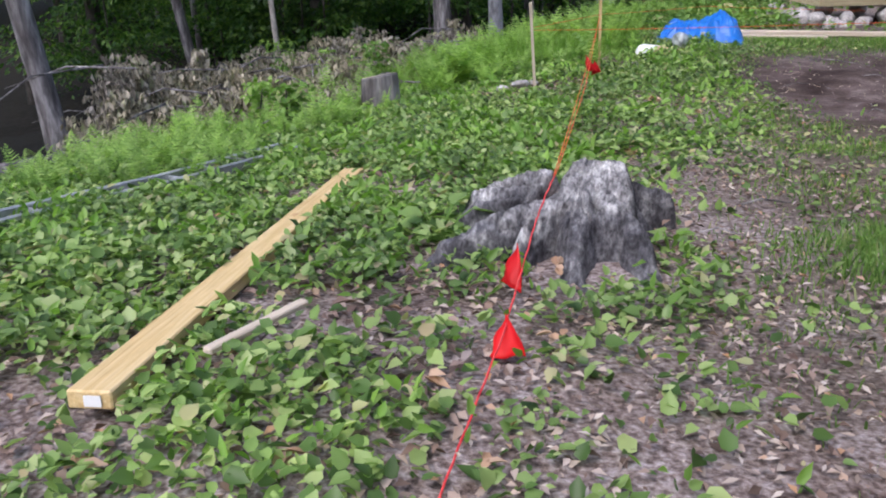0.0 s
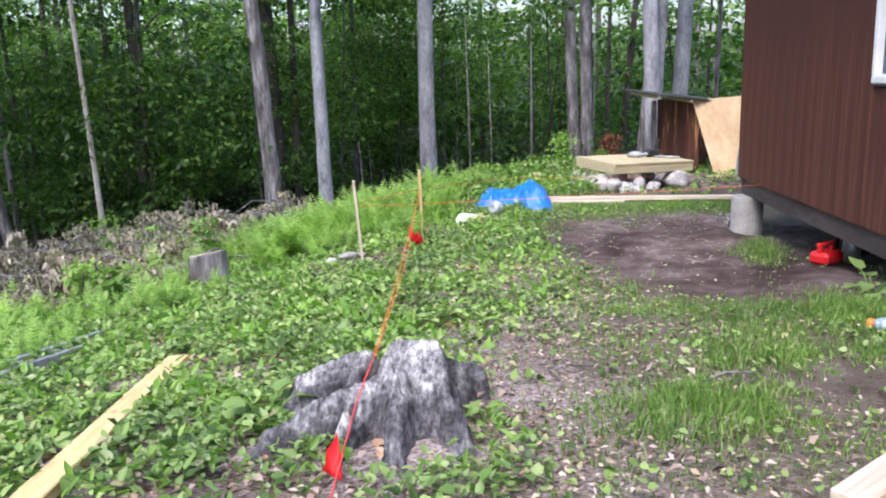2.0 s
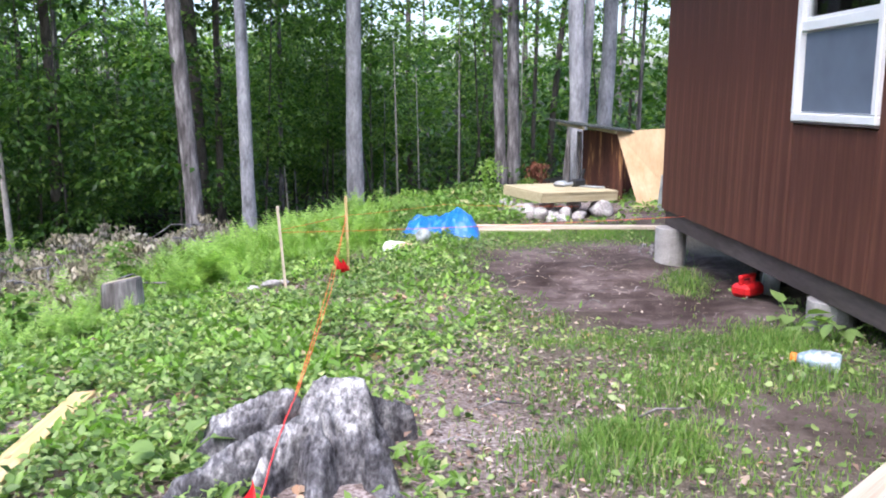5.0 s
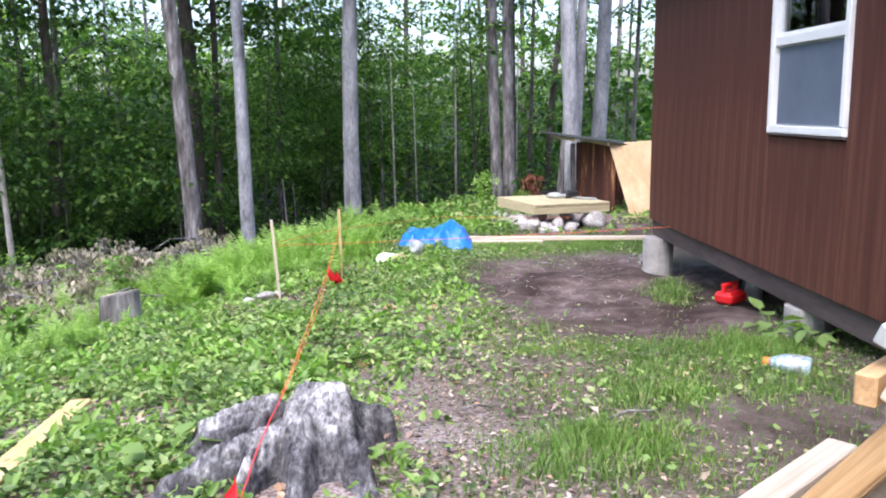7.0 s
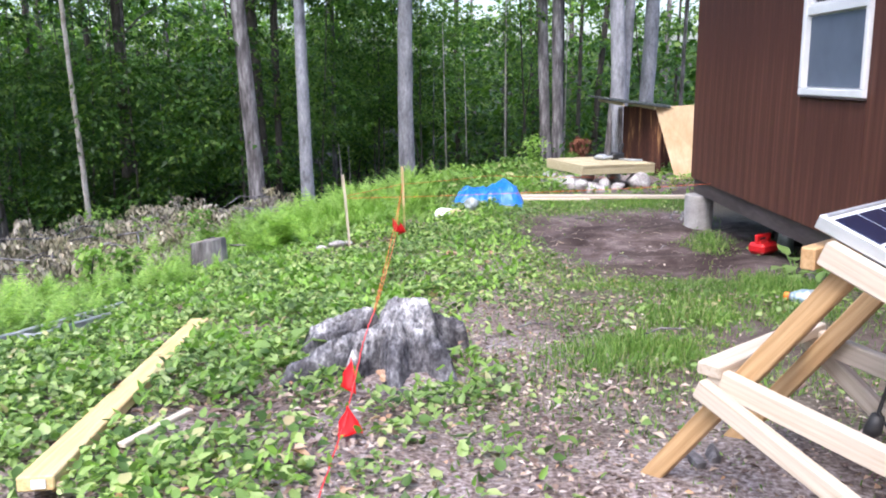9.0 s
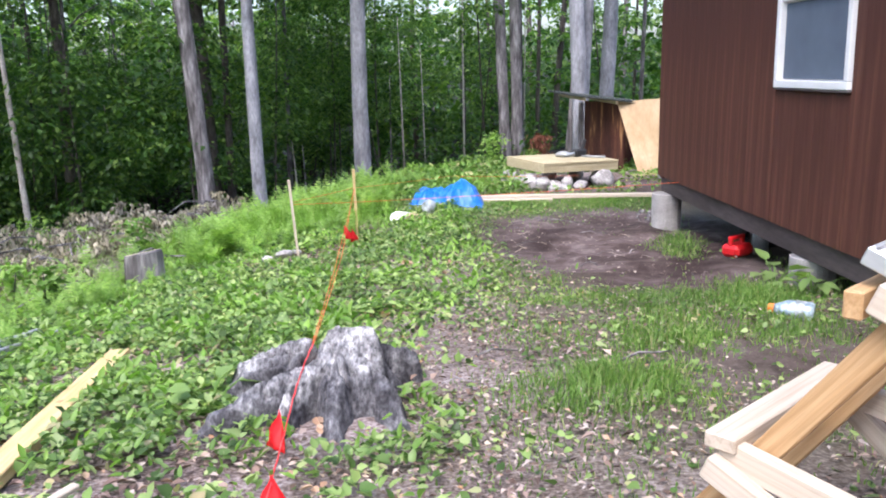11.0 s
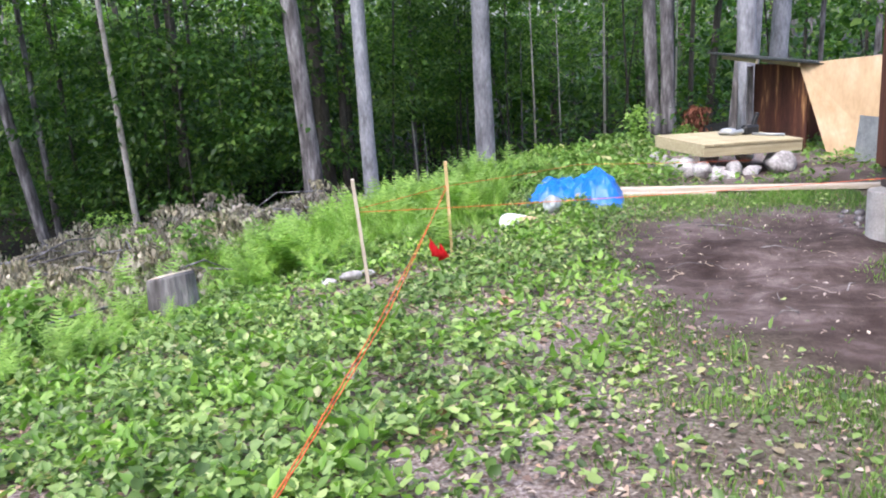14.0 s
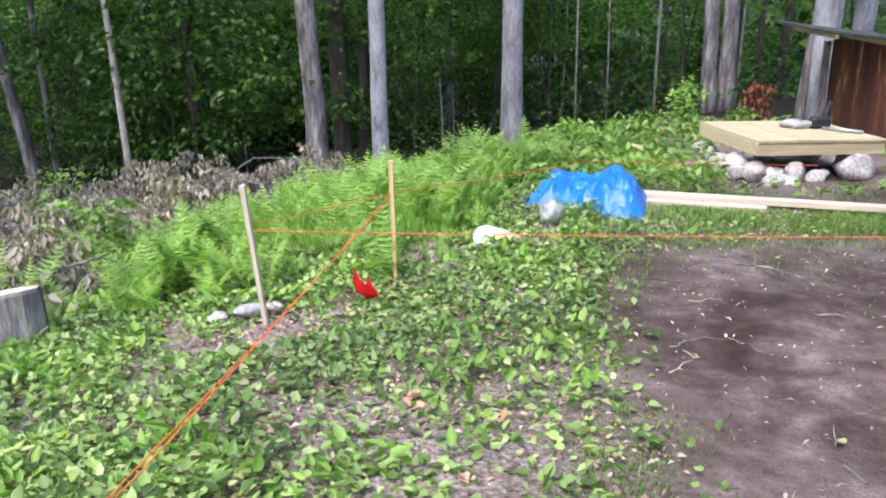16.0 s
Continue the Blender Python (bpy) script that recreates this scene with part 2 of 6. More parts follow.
M_ROCK = surface("field_stone", [(0.3, (0.27, 0.25, 0.245)), (0.5, (0.44, 0.42, 0.415)), (0.7, (0.60, 0.585, 0.58))], 5, (1, 1, 1), 0.85, bump=0.5, dist=0.01, fine=40, vary=0.2)
M_TARP = surface("blue_tarp", [(0.3, (0.008, 0.11, 0.48)), (0.6, (0.014, 0.16, 0.60)), (0.8, (0.04, 0.26, 0.72))], 6, (1, 1, 1), 0.4, spec=0.5, bump=0.3, dist=0.004, fine=90, vary=0.06)
M_WHITE = surface("white_vinyl", [(0.3, (0.76, 0.77, 0.78)), (0.7, (0.83, 0.84, 0.85))], 6, (1, 1, 1), 0.35, spec=0.5, bump=0.05, dist=0.001, fine=90, vary=0.02)
M_RED = surface("red_plastic", [(0.3, (0.50, 0.008, 0.012)), (0.7, (0.66, 0.015, 0.018))], 8, (1, 1, 1), 0.45, spec=0.5, bump=0.1, dist=0.002, fine=60, vary=0.06)
M_ORANGE = surface("orange_twine", [(0.3, (0.62, 0.10, 0.03)), (0.7, (0.78, 0.17, 0.06))], 30, (1, 1, 1), 0.7, bump=0.3, dist=0.002, fine=200, vary=0.1)
M_PINK = surface("red_twine", [(0.3, (0.66, 0.03, 0.04)), (0.7, (0.80, 0.10, 0.09))], 30, (1, 1, 1), 0.7, bump=0.3, dist=0.002, fine=200, vary=0.1)
M_FLAG = leafy("red_flag_cloth", [(0, (0.62, 0.008, 0.012)), (1, (0.72, 0.012, 0.016))], 0.5, 0.35, 3.0)
M_BLACK = surface("black_plastic", [(0.3, (0.012, 0.012, 0.013)), (0.7, (0.03, 0.03, 0.032))], 8, (1, 1, 1), 0.5, bump=0.1, dist=0.002, fine=60, vary=0.1)
M_METAL = surface("galvanised_metal", [(0.3, (0.30, 0.32, 0.34)), (0.6, (0.46, 0.48, 0.50)), (0.8, (0.58, 0.60, 0.62))], 5, (1, 1, 1), 0.5, metal=0.6, spec=0.5, bump=0.1, dist=0.002, fine=50, vary=0.1)
M_ALU = surface("aluminium_frame", [(0.3, (0.50, 0.52, 0.54)), (0.7, (0.60, 0.62, 0.64))], 9, (0.3, 4, 4), 0.35, metal=0.5, spec=0.5, bump=0.05, dist=0.001, fine=60, vary=0.03)
M_CELL = surface("solar_cell", [(0.3, (0.010, 0.013, 0.035)), (0.7, (0.018, 0.022, 0.055))], 9, (1, 1, 1), 0.18, spec=0.5, bump=0.02, dist=0.001, fine=60, vary=0.05)
M_BACKSHEET = surface("white_backsheet", [(0.3, (0.62, 0.65, 0.68)), (0.7, (0.70, 0.73, 0.76))], 9, (1, 1, 1), 0.3, spec=0.5, bump=0.02, dist=0.001, fine=60, vary=0.02)
M_RUST = surface("rusty_brown_panel", [(0.3, (0.045, 0.018, 0.014)), (0.52, (0.085, 0.033, 0.022)), (0.60, (0.13, 0.055, 0.03)), (0.68, (0.46, 0.25, 0.11))], 2.5, (4, 4, 0.5), 0.8, bump=0.3, dist=0.004, fine=25, vary=0.15)
M_ROOF = surface("dark_metal_roof", [(0.3, (0.045, 0.050, 0.047)), (0.7, (0.08, 0.086, 0.08))], 5, (1, 1, 1), 0.5, metal=0.4, bump=0.1, dist=0.002, fine=40, vary=0.1)
M_CAP = surface("orange_plastic", [(0.3, (0.80, 0.19, 0.02)), (0.7, (0.86, 0.26, 0.03))], 8, (1, 1, 1), 0.4, spec=0.5, bump=0.05, dist=0.001, fine=60, vary=0.03)
M_SCREEN = surface("grey_insect_screen", [(0.3, (0.105, 0.13, 0.175)), (0.7, (0.125, 0.155, 0.205))], 5, (1, 1, 1), 0.7, bump=0.1, dist=0.001, fine=300, vary=0.05)
M_ROOM = surface("dim_room_board", [(0.3, (0.10, 0.085, 0.07)), (0.7, (0.15, 0.13, 0.11))], 3, (1, 1, 1), 0.9, vary=0.1)
M_KHAKI = surface("tan_cardboard", [(0.3, (0.45, 0.32, 0.18)), (0.7, (0.58, 0.43, 0.27))], 8, (1, 1, 1), 0.8, vary=0.1)
M_LAMP = surface("red_clay", [(0.3, (0.10, 0.036, 0.022)), (0.7, (0.19, 0.075, 0.042))], 8, (1, 1, 1), 0.85, vary=0.2)


def glass_material(name, tint, rough=0.0, cover=0.85):
    m, n, l, b = material(name, rough, 0, 0.5)
    tr = n.new("ShaderNodeBsdfTransparent")
    tr.inputs[0].default_value = (*tint, 1)
    gl = n.new("ShaderNodeBsdfGlossy")
    gl.inputs["Roughness"].default_value = rough
    fr = n.new("ShaderNodeFresnel")
    fr.inputs[0].default_value = cover
    ms = n.new("ShaderNodeMixShader")
    l.new(fr.outputs[0], ms.inputs[0])
    l.new(tr.outputs[0], ms.inputs[1])
    l.new(gl.outputs[0], ms.inputs[2])
    l.new(ms.outputs[0], n["Material Output"].inputs[0])
    return m


M_GLASS = glass_material("window_glass", (0.8, 0.85, 0.83), 0.0, 1.5)


# ---- mesh helpers ----
def mesh_from(name, verts, faces, mat, smooth=False):
    me = bpy.data.meshes.new(name)
    me.from_pydata([tuple(v) for v in verts], [], [tuple(f) for f in faces])
    me.materials.append(mat)
    if smooth:
        me.polygons.foreach_set("use_smooth", [True] * len(me.polygons))
    me.update()
    return me


def place(name, me, parent=None, label="", category="", group="", kind=""):
    ob = new(name, me)
    if parent is not None:
        ob.parent = parent
    return tagged(ob, label, category, group, kind)


def part(name, bm, mat, parent, label=""):
    me = bpy.data.meshes.new(name)
    bm.to_mesh(me)
    bm.free()
    me.materials.append(mat)
    return place(name, me, parent, label)


def thing(name, label, category, m=None, group=""):
    ob = new(name)
    ob.empty_display_size = 0.1
    if m is not None:
        ob.matrix_world = m
    return tagged(ob, label, category, group)


def box(sx, sy, sz, at=(0, 0, 0), m=None, bevel=0.003, bm=None):
    """A bevelled box of the given size, centred at a place, turned by m."""
    one = bmesh.new()
    bmesh.ops.create_cube(one, size=1.0, matrix=Matrix.Diagonal((sx, sy, sz, 1)))
    if bevel:
        bmesh.ops.bevel(one, geom=one.edges[:], offset=min(bevel, 0.3 * min(sx, sy, sz)), segments=1, affect="EDGES")
    bmesh.ops.transform(one, matrix=Matrix.Translation(at) @ (m or Matrix()), verts=one.verts)
    if bm is None:
        return one
    tmp = bpy.data.meshes.new("tmp")
    one.to_mesh(tmp)
    one.free()
    bm.from_mesh(tmp)
    bpy.data.meshes.remove(tmp)
    return bm


def tube(points, radii, sides=8, caps=True, rough=0.0, seed=0):
    """Vertices and faces of a round bar through the points."""
    rng = np.random.default_rng(seed)
    P = np.array(points, float)
    R = np.broadcast_to(np.array(radii, float), (len(P),))
    T = np.gradient(P, axis=0)
    T /= np.linalg.norm(T, axis=1)[:, None] + 1e-9
    ref = np.array([1.0, 0, 0]) if abs(T[0][0]) < 0.8 else np.array([0, 1.0, 0])
    A = np.cross(T, ref)
    A /= np.linalg.norm(A, axis=1)[:, None]
    B = np.cross(T, A)
    ang = np.linspace(0, 2 * np.pi, sides, endpoint=False)
    wob = 1 + rough * rng.uniform(-1, 1, (len(P), sides))
    V = P[:, None] + (R[:, None] * wob)[..., None] * (np.cos(ang)[None, :, None] * A[:, None] + np.sin(ang)[None, :, None] * B[:, None])
    V = V.reshape(-1, 3)
    F = []
    for i in range(len(P) - 1):
        for k in range(sides):
            k2 = (k + 1) % sides
            F.append((i * sides + k, i * sides + k2, (i + 1) * sides + k2, (i + 1) * sides + k))
    if caps:
        F += [tuple(range(sides))[::-1], tuple((len(P) - 1) * sides + k for k in range(sides))]
    return V, F


def bar(name, points, radii, mat, parent=None, sides=8, rough=0.0, seed=0, smooth=True, **tags):
    V, F = tube(points, radii, sides, True, rough, seed)
    return place(name, mesh_from(name, V, F, mat, smooth), parent, **tags)


def plank_between(a, b, width, thick, up=(0, 0, 1), bevel=0.003):
    """A board from a to b; width across, thick along up."""
    a, b = Vector(a), Vector(b)
    x = (b - a).normalized()
    y = Vector(up).cross(x).normalized()
    z = x.cross(y)
    m = Matrix((x, y, z)).transposed().to_4x4()
    return box((b - a).length, width, thick, (a + b) / 2, m, bevel)


def board(name, a, b, width, thick, mat, parent=None, up=(0, 0, 1), bevel=0.003, **tags):
    """A board of its own from a to b, with its x axis along the grain."""
    a, b = Vector(a), Vector(b)
    x = (b - a).normalized()
    y = Vector(up).cross(x).normalized()
    m = Matrix((x, y, x.cross(y))).transposed().to_4x4()
    m.translation = (a + b) / 2
    ob = part(name, box((b - a).length, width, thick, (0, 0, 0), None, bevel), mat, parent)
    ob.matrix_basis = m
    return tagged(ob, **tags)


def leaf_mesh(name, P, yaw, tilt, roll, length, width, mat, fold=0.25, round_leaf=False):
    """Many leaves as one mesh: P are the leaf bases; tilt lifts the tip, roll turns it about its rib."""
    P = np.asarray(P, float)
    n = len(P)
    L, W = np.broadcast_to(length, n), np.broadcast_to(width, n)
    if round_leaf:
        U = np.array([0, 0.12, 0.5, 1.0, 0.5, 0.12])
        S = np.array([0, -0.42, -0.5, 0, 0.5, 0.42])
    else:
        U = np.array([0, 0.45, 1.0, 0.45])
        S = np.array([0, -0.5, 0, 0.5])
    k = len(U)
    x = U[None] * L[:, None]
    y = S[None] * W[:, None]
    z = np.abs(S)[None] * W[:, None] * fold * 2 - 0.18 * (U[None] ** 2) * L[:, None]
    cr, sr = np.cos(roll)[:, None], np.sin(roll)[:, None]
    y, z = y * cr - z * sr, y * sr + z * cr
    ct, st = np.cos(tilt)[:, None], np.sin(tilt)[:, None]
    x, z = x * ct - z * st, x * st + z * ct
    cy, sy = np.cos(yaw)[:, None], np.sin(yaw)[:, None]
    x, y = x * cy - y * sy, x * sy + y * cy
    V = np.stack([x, y, z], -1) + P[:, None]
    V = V.reshape(-1, 3)
    base = np.arange(n)[:, None] * k
    if round_leaf:
        F = np.concatenate([base + np.array([0, 1, 2, 3]), base + np.array([0, 3, 4, 5])], 1).reshape(-1, 4)
    else:
        F = np.concatenate([base + np.array([0, 1, 2]), base + np.array([0, 2, 3])], 1).reshape(-1, 3)
    return raw_mesh(name, V, F, mat)


def raw_mesh(name, V, F, mat):
    me = bpy.data.meshes.new(name)
    k = F.shape[1]
    me.vertices.add(len(V))
    me.vertices.foreach_set("co", V.astype(np.float32).ravel())
    me.loops.add(F.size)
    me.loops.foreach_set("vertex_index", F.astype(np.int32).ravel())
    me.polygons.add(len(F))
    me.polygons.foreach_set("loop_start", np.arange(0, F.size, k, dtype=np.int32))
    me.polygons.foreach_set("loop_total", np.full(len(F), k, np.int32))
    me.materials.append(mat)
    me.update(calc_edges=True)
    return me


# ---- the lie of the land ----
def land(x, y):
    """The ground's height: a bank that falls gently ahead, and off to the wood beyond a curved crest."""
    x, y = np.asarray(x, float), np.asarray(y, float)
    z = 0.12 - 0.074 * (np.clip(y, 1.8, 7.6) - 1.8) - 0.01 * np.clip(y - 7.6, 0, 40)
    z = z - 0.075 * np.clip(-0.3 - x, 0, 1.8) * np.clip((y - 1.8) / 2.7, 0, 1)
    d = -2.7 + 0.0186 * np.clip(y, 0, 26) ** 2 - x
    z = z - 0.18 * 0.35 * np.logaddexp(0, d / 0.35)
    return np.maximum(z, -3.2 + 0.02 * z)


def dirt_amount(x, y):
    """How bare the ground is: the dug patch beside the cabin."""
    u = (x - 2.05) / 1.22
    v = (y - 7.4) / 2.15
    w = 0.22 * np.sin(3.1 * x + 1.3 * y) + 0.14 * np.sin(7.0 * y - 4.0 * x)
    a = 1 / (1 + np.exp(-7 * np.clip(1 - (np.abs(u) ** 2.4 + np.abs(v) ** 2.4) + w, -20, 20)))
    b = 1 / (1 + np.exp(-6 * np.clip(1 - ((x - 3.0) / 1.35) ** 2 - ((y - 11.7) / 1.0) ** 2 + w, -20, 20)))
    c = np.exp(-(((x - 1.78) / 0.42) ** 2 + ((y - 3.55) / 0.50) ** 2)) + 0.8 * np.exp(-(((x - 2.35) / 0.35) ** 2 + ((y - 3.6) / 0.7) ** 2))
    return np.maximum(np.maximum(a, 0.7 * b), np.clip(0.85 * c + 0.5 * w * c, 0, 0.8))


def turf_amount(x, y):
    a = 1 / (1 + np.exp(-4.0 * (x - 0.62 - 0.12 * np.sin(2 * y))))
    b = 1 / (1 + np.exp(-4.0 * (y - 2.2)))
    return a * b * np.clip((11.6 - y) / 0.8, 0, 1)


def lush_amount(x, y):
    """Where the grass stands thick and bright."""
    spots = ((0.86, 3.25, 0.30, 0.26, 1.0), (1.05, 3.45, 0.22, 0.2, 0.8), (1.45, 4.15, 0.30, 0.30, 0.7), (1.35, 3.95, 0.12, 0.10, 0.6), (1.60, 4.55, 0.2, 0.25, 0.5), (2.30, 5.0, 0.28, 0.45, 0.9), (2.15, 4.15, 0.20, 0.30, 0.5), (1.1, 5.1, 0.4, 0.2, 0.35), (1.8, 5.0, 0.35, 0.2, 0.4))
    return sum(k * np.exp(-(((x - px) / rx) ** 2 + ((y - py) / ry) ** 2)) for px, py, rx, ry, k in spots) + 0.6 * np.exp(-(((y - 10.0) / 0.35) ** 2)) * (x > 0.6)


def build_ground():
    xs = np.concatenate([[-400, -250, -150, -90, -60, -45, -35, -28, -22, -18], np.arange(-15, 9.01, 0.12), [10, 12, 15, 20, 28, 40, 60, 100, 200, 400]])
    ys = np.concatenate([[-400, -200, -100, -60, -35, -20, -12, -8, -6, -5], np.arange(-4, 22.01, 0.12), [23, 24.5, 26, 28, 31, 35, 40, 50, 70, 110, 200, 400]])
    X, Y = np.meshgrid(xs, ys)
    Z = land(X, Y)
    near = (np.abs(X) < 16) & (Y > -5) & (Y < 23)
    bump = np.array([noise.noise((x * 1.3, y * 1.3, 3)) * 0.035 + noise.noise((x * 5, y * 5, 7)) * 0.012 for x, y in zip(X.ravel(), Y.ravel())]).reshape(X.shape)
    D = dirt_amount(X, Y)
    lump = np.array([noise.noise((x * 2.6, y * 2.6, 11)) for x, y in zip(X.ravel(), Y.ravel())]).reshape(X.shape)
    Z = Z + near * (bump + D * lump * 0.05)
    ny, nx = X.shape
    idx = np.arange(nx * ny).reshape(ny, nx)
    F = np.stack([idx[:-1, :-1], idx[:-1, 1:], idx[1:, 1:], idx[1:, :-1]], -1).reshape(-1, 4)
    me = raw_mesh("ground", np.stack([X, Y, Z], -1).reshape(-1, 3), F, M_GROUND)
    me.polygons.foreach_set("use_smooth", [True] * len(me.polygons))
    zone = me.color_attributes.new("zone", "FLOAT_COLOR", "POINT")
    # third channel: woodland floor, painted dark in place of tree shade
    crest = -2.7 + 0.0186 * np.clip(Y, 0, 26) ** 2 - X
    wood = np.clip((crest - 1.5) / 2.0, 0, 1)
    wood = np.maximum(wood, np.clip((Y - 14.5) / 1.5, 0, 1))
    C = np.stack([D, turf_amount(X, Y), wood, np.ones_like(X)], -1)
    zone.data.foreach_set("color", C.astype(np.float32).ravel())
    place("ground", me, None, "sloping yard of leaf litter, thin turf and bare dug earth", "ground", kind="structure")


build_ground()
RNG = np.random.default_rng(7)


# ---- the cabin ----
WALL_X, CORNER_Y, BACK_Y = 2.70, 8.595, -3.6
SIDE_Z, EAVE_Z = 0.19, 2.62
WIN_Y0, WIN_Y1, WIN_Z0, WIN_Z1 = 4.91, 5.90, 1.125, 2.36


def siding_board(parent, store, y0, y1, z0, z1):
    key = (round(y1 - y0, 3), round(z1 - z0, 3))
    if key not in store:
        bm = box(0.018, y1 - y0 - 0.0006, z1 - z0, bevel=0.0006)
        me = bpy.data.meshes.new("siding_board")
        bm.to_mesh(me)
        bm.free()
        me.materials.append(M_SIDING)
        store[key] = me
    ob = place("siding_board", store[key], parent)
    ob.location = (WALL_X + 0.009, (y0 + y1) / 2, (z0 + z1) / 2)
    return ob


def build_cabin():
    cabin = thing("cabin", "small cabin clad in brown-stained vertical boards, raised on concrete piers", "cabin")
    bm = bmesh.new()
    x = WALL_X + 0.06
    spans = [(BACK_Y, WIN_Y0, SIDE_Z, EAVE_Z), (WIN_Y1, CORNER_Y, SIDE_Z, EAVE_Z), (WIN_Y0, WIN_Y1, SIDE_Z, WIN_Z0), (WIN_Y0, WIN_Y1, WIN_Z1, EAVE_Z)]
    for y0, y1, z0, z1 in spans:
        box(0.08, y1 - y0, z1 - z0, (x, (y0 + y1) / 2, (z0 + z1) / 2), None, 0, bm)
    wall = part("wall", bm, M_SIDING, cabin)
    part("end_wall", box(5.2, 0.1, EAVE_Z - SIDE_Z + 0.05, (WALL_X + 2.62, CORNER_Y - 0.052, (SIDE_Z + EAVE_Z) / 2)), M_SIDING, cabin)
    part("back_end_wall", box(5.2, 0.1, EAVE_Z - SIDE_Z + 0.05, (WALL_X + 2.62, BACK_Y + 0.052, (SIDE_Z + EAVE_Z) / 2)), M_SIDING, cabin)
    part("far_wall", box(0.1, CORNER_Y - BACK_Y - 0.3, EAVE_Z - SIDE_Z, (WALL_X + 5.2, (CORNER_Y + BACK_Y) / 2, (SIDE_Z + EAVE_Z) / 2)), M_SIDING, cabin)
    part("floor", box(5.0, CORNER_Y - BACK_Y - 0.3, 0.12, (WALL_X + 2.65, (CORNER_Y + BACK_Y) / 2, SIDE_Z + 0.03)), M_ROOM, cabin)
    part("ceiling_board", box(5.0, CORNER_Y - BACK_Y - 0.3, 0.05, (WALL_X + 2.65, (CORNER_Y + BACK_Y) / 2, EAVE_Z + 0.01)), M_ROOM, cabin)
    part("room_partition", box(0.08, CORNER_Y - BACK_Y - 0.4, EAVE_Z - SIDE_Z - 0.1, (WALL_X + 2.6, (CORNER_Y + BACK_Y) / 2, (SIDE_Z + EAVE_Z) / 2)), M_ROOM, cabin)
    # roof: a low gable with boxed eaves
    bm = bmesh.new()
    for s, m in ((1, pose(0, 0, 0, 0, -24, 0)), (-1, pose(0, 0, 0, 0, 24, 0))):
        box(3.25, CORNER_Y - BACK_Y + 0.7, 0.09, (WALL_X + 2.62 - s * 1.42, (CORNER_Y + BACK_Y) / 2, EAVE_Z + 0.72), m, 0.004, bm)
    part("roof", bm, M_ROOF, cabin, "dark metal roof")
    part("soffit", box(0.32, CORNER_Y - BACK_Y + 0.5, 0.03, (WALL_X - 0.14, (CORNER_Y + BACK_Y) / 2, EAVE_Z + 0.02)), M_SKIRT, cabin)
    part("skirt_board", box(0.045, CORNER_Y - BACK_Y - 0.02, 0.165, (WALL_X + 0.055, (CORNER_Y + BACK_Y) / 2, SIDE_Z - 0.08), None, 0.006), M_SKIRT, cabin, "weathered grey-brown rim joist")
    part("end_skirt_board", box(5.1, 0.045, 0.165, (WALL_X + 2.65, CORNER_Y - 0.06, SIDE_Z - 0.08), None, 0.006), M_SKIRT, cabin)
    for yy in (8.42, 5.48, 2.2, -0.8, -3.3):
        for xx in (WALL_X + (0.045 if yy > 8 else 0.13), WALL_X + 4.9):
            zb = float(land(xx, yy)) - 0.2
            V, F = tube([(xx, yy, zb), (xx, yy, SIDE_Z - 0.17), (xx, yy, SIDE_Z - 0.165)], [0.148, 0.148, 0.142], 24, True, 0.01, 3)
            place("pier", mesh_from("pier", V, F, M_CONCRETE, False), cabin, "round cast concrete pier")
    # window
    win = new("window")
    win.parent = cabin
    tagged(win, "white vinyl sash window with a screen over the lower sash")
    xo = WALL_X - 0.012
    yc, zc, w, h = (WIN_Y0 + WIN_Y1) / 2, (WIN_Z0 + WIN_Z1) / 2, WIN_Y1 - WIN_Y0, WIN_Z1 - WIN_Z0
    rail = 1.715
    bm = bmesh.new()
    f = 0.05
    for sy, sz, dy, dz in ((w, f, 0, -h / 2 + f / 2), (w, f, 0, h / 2 - f / 2), (f, h - 2 * f, -w / 2 + f / 2, 0), (f, h - 2 * f, w / 2 - f / 2, 0)):
        box(0.07, sy, sz, (xo + 0.02, yc + dy, zc + dz), None, 0.006, bm)
    part("window_frame", bm, M_WHITE, win)
    part("meeting_rail", box(0.05, w - 2 * f, 0.062, (xo + 0.022, yc, rail), None, 0.005), M_WHITE, win)
    for nm, z0, z1, dx in (("upper_sash", rail + 0.031, WIN_Z1 - f, 0.018), ("lower_sash", WIN_Z0 + f, rail - 0.031, 0.034)):
        bm = bmesh.new()
        t = 0.022
        ww, hh, zz = w - 2 * f, z1 - z0, (z0 + z1) / 2
        for sy, sz, dy, dz in ((ww, t, 0, -hh / 2 + t / 2), (ww, t, 0, hh / 2 - t / 2), (t, hh - 2 * t, -ww / 2 + t / 2, 0), (t, hh - 2 * t, ww / 2 - t / 2, 0)):
            box(0.03, sy, sz, (xo + dx + 0.016, yc + dy, zz + dz), None, 0.003, bm)
        part(nm, bm, M_WHITE, win)
        pane = part("pane", box(0.004, ww - 0.01, hh - 0.01, (xo + dx + 0.022, yc, zz), None, 0), M_GLASS, win)
        pane.visible_shadow = False
    part("insect_screen", box(0.003, w - 2 * f - 0.03, rail - 0.031 - WIN_Z0 - f - 0.02, (xo + 0.026, yc, (rail - 0.031 + WIN_Z0 + f) / 2), None, 0), M_SCREEN, win, "grey mesh screen")
    # thin dark strip along the window's lower edge
    part("sill_nose", box(0.05, w + 0.01, 0.012, (xo + 0.012, yc, WIN_Z0 - 0.008), None, 0.003), M_SKIRT, win)
    # boards, from the corner back
    store, y, k = {}, CORNER_Y + 0.01, 0
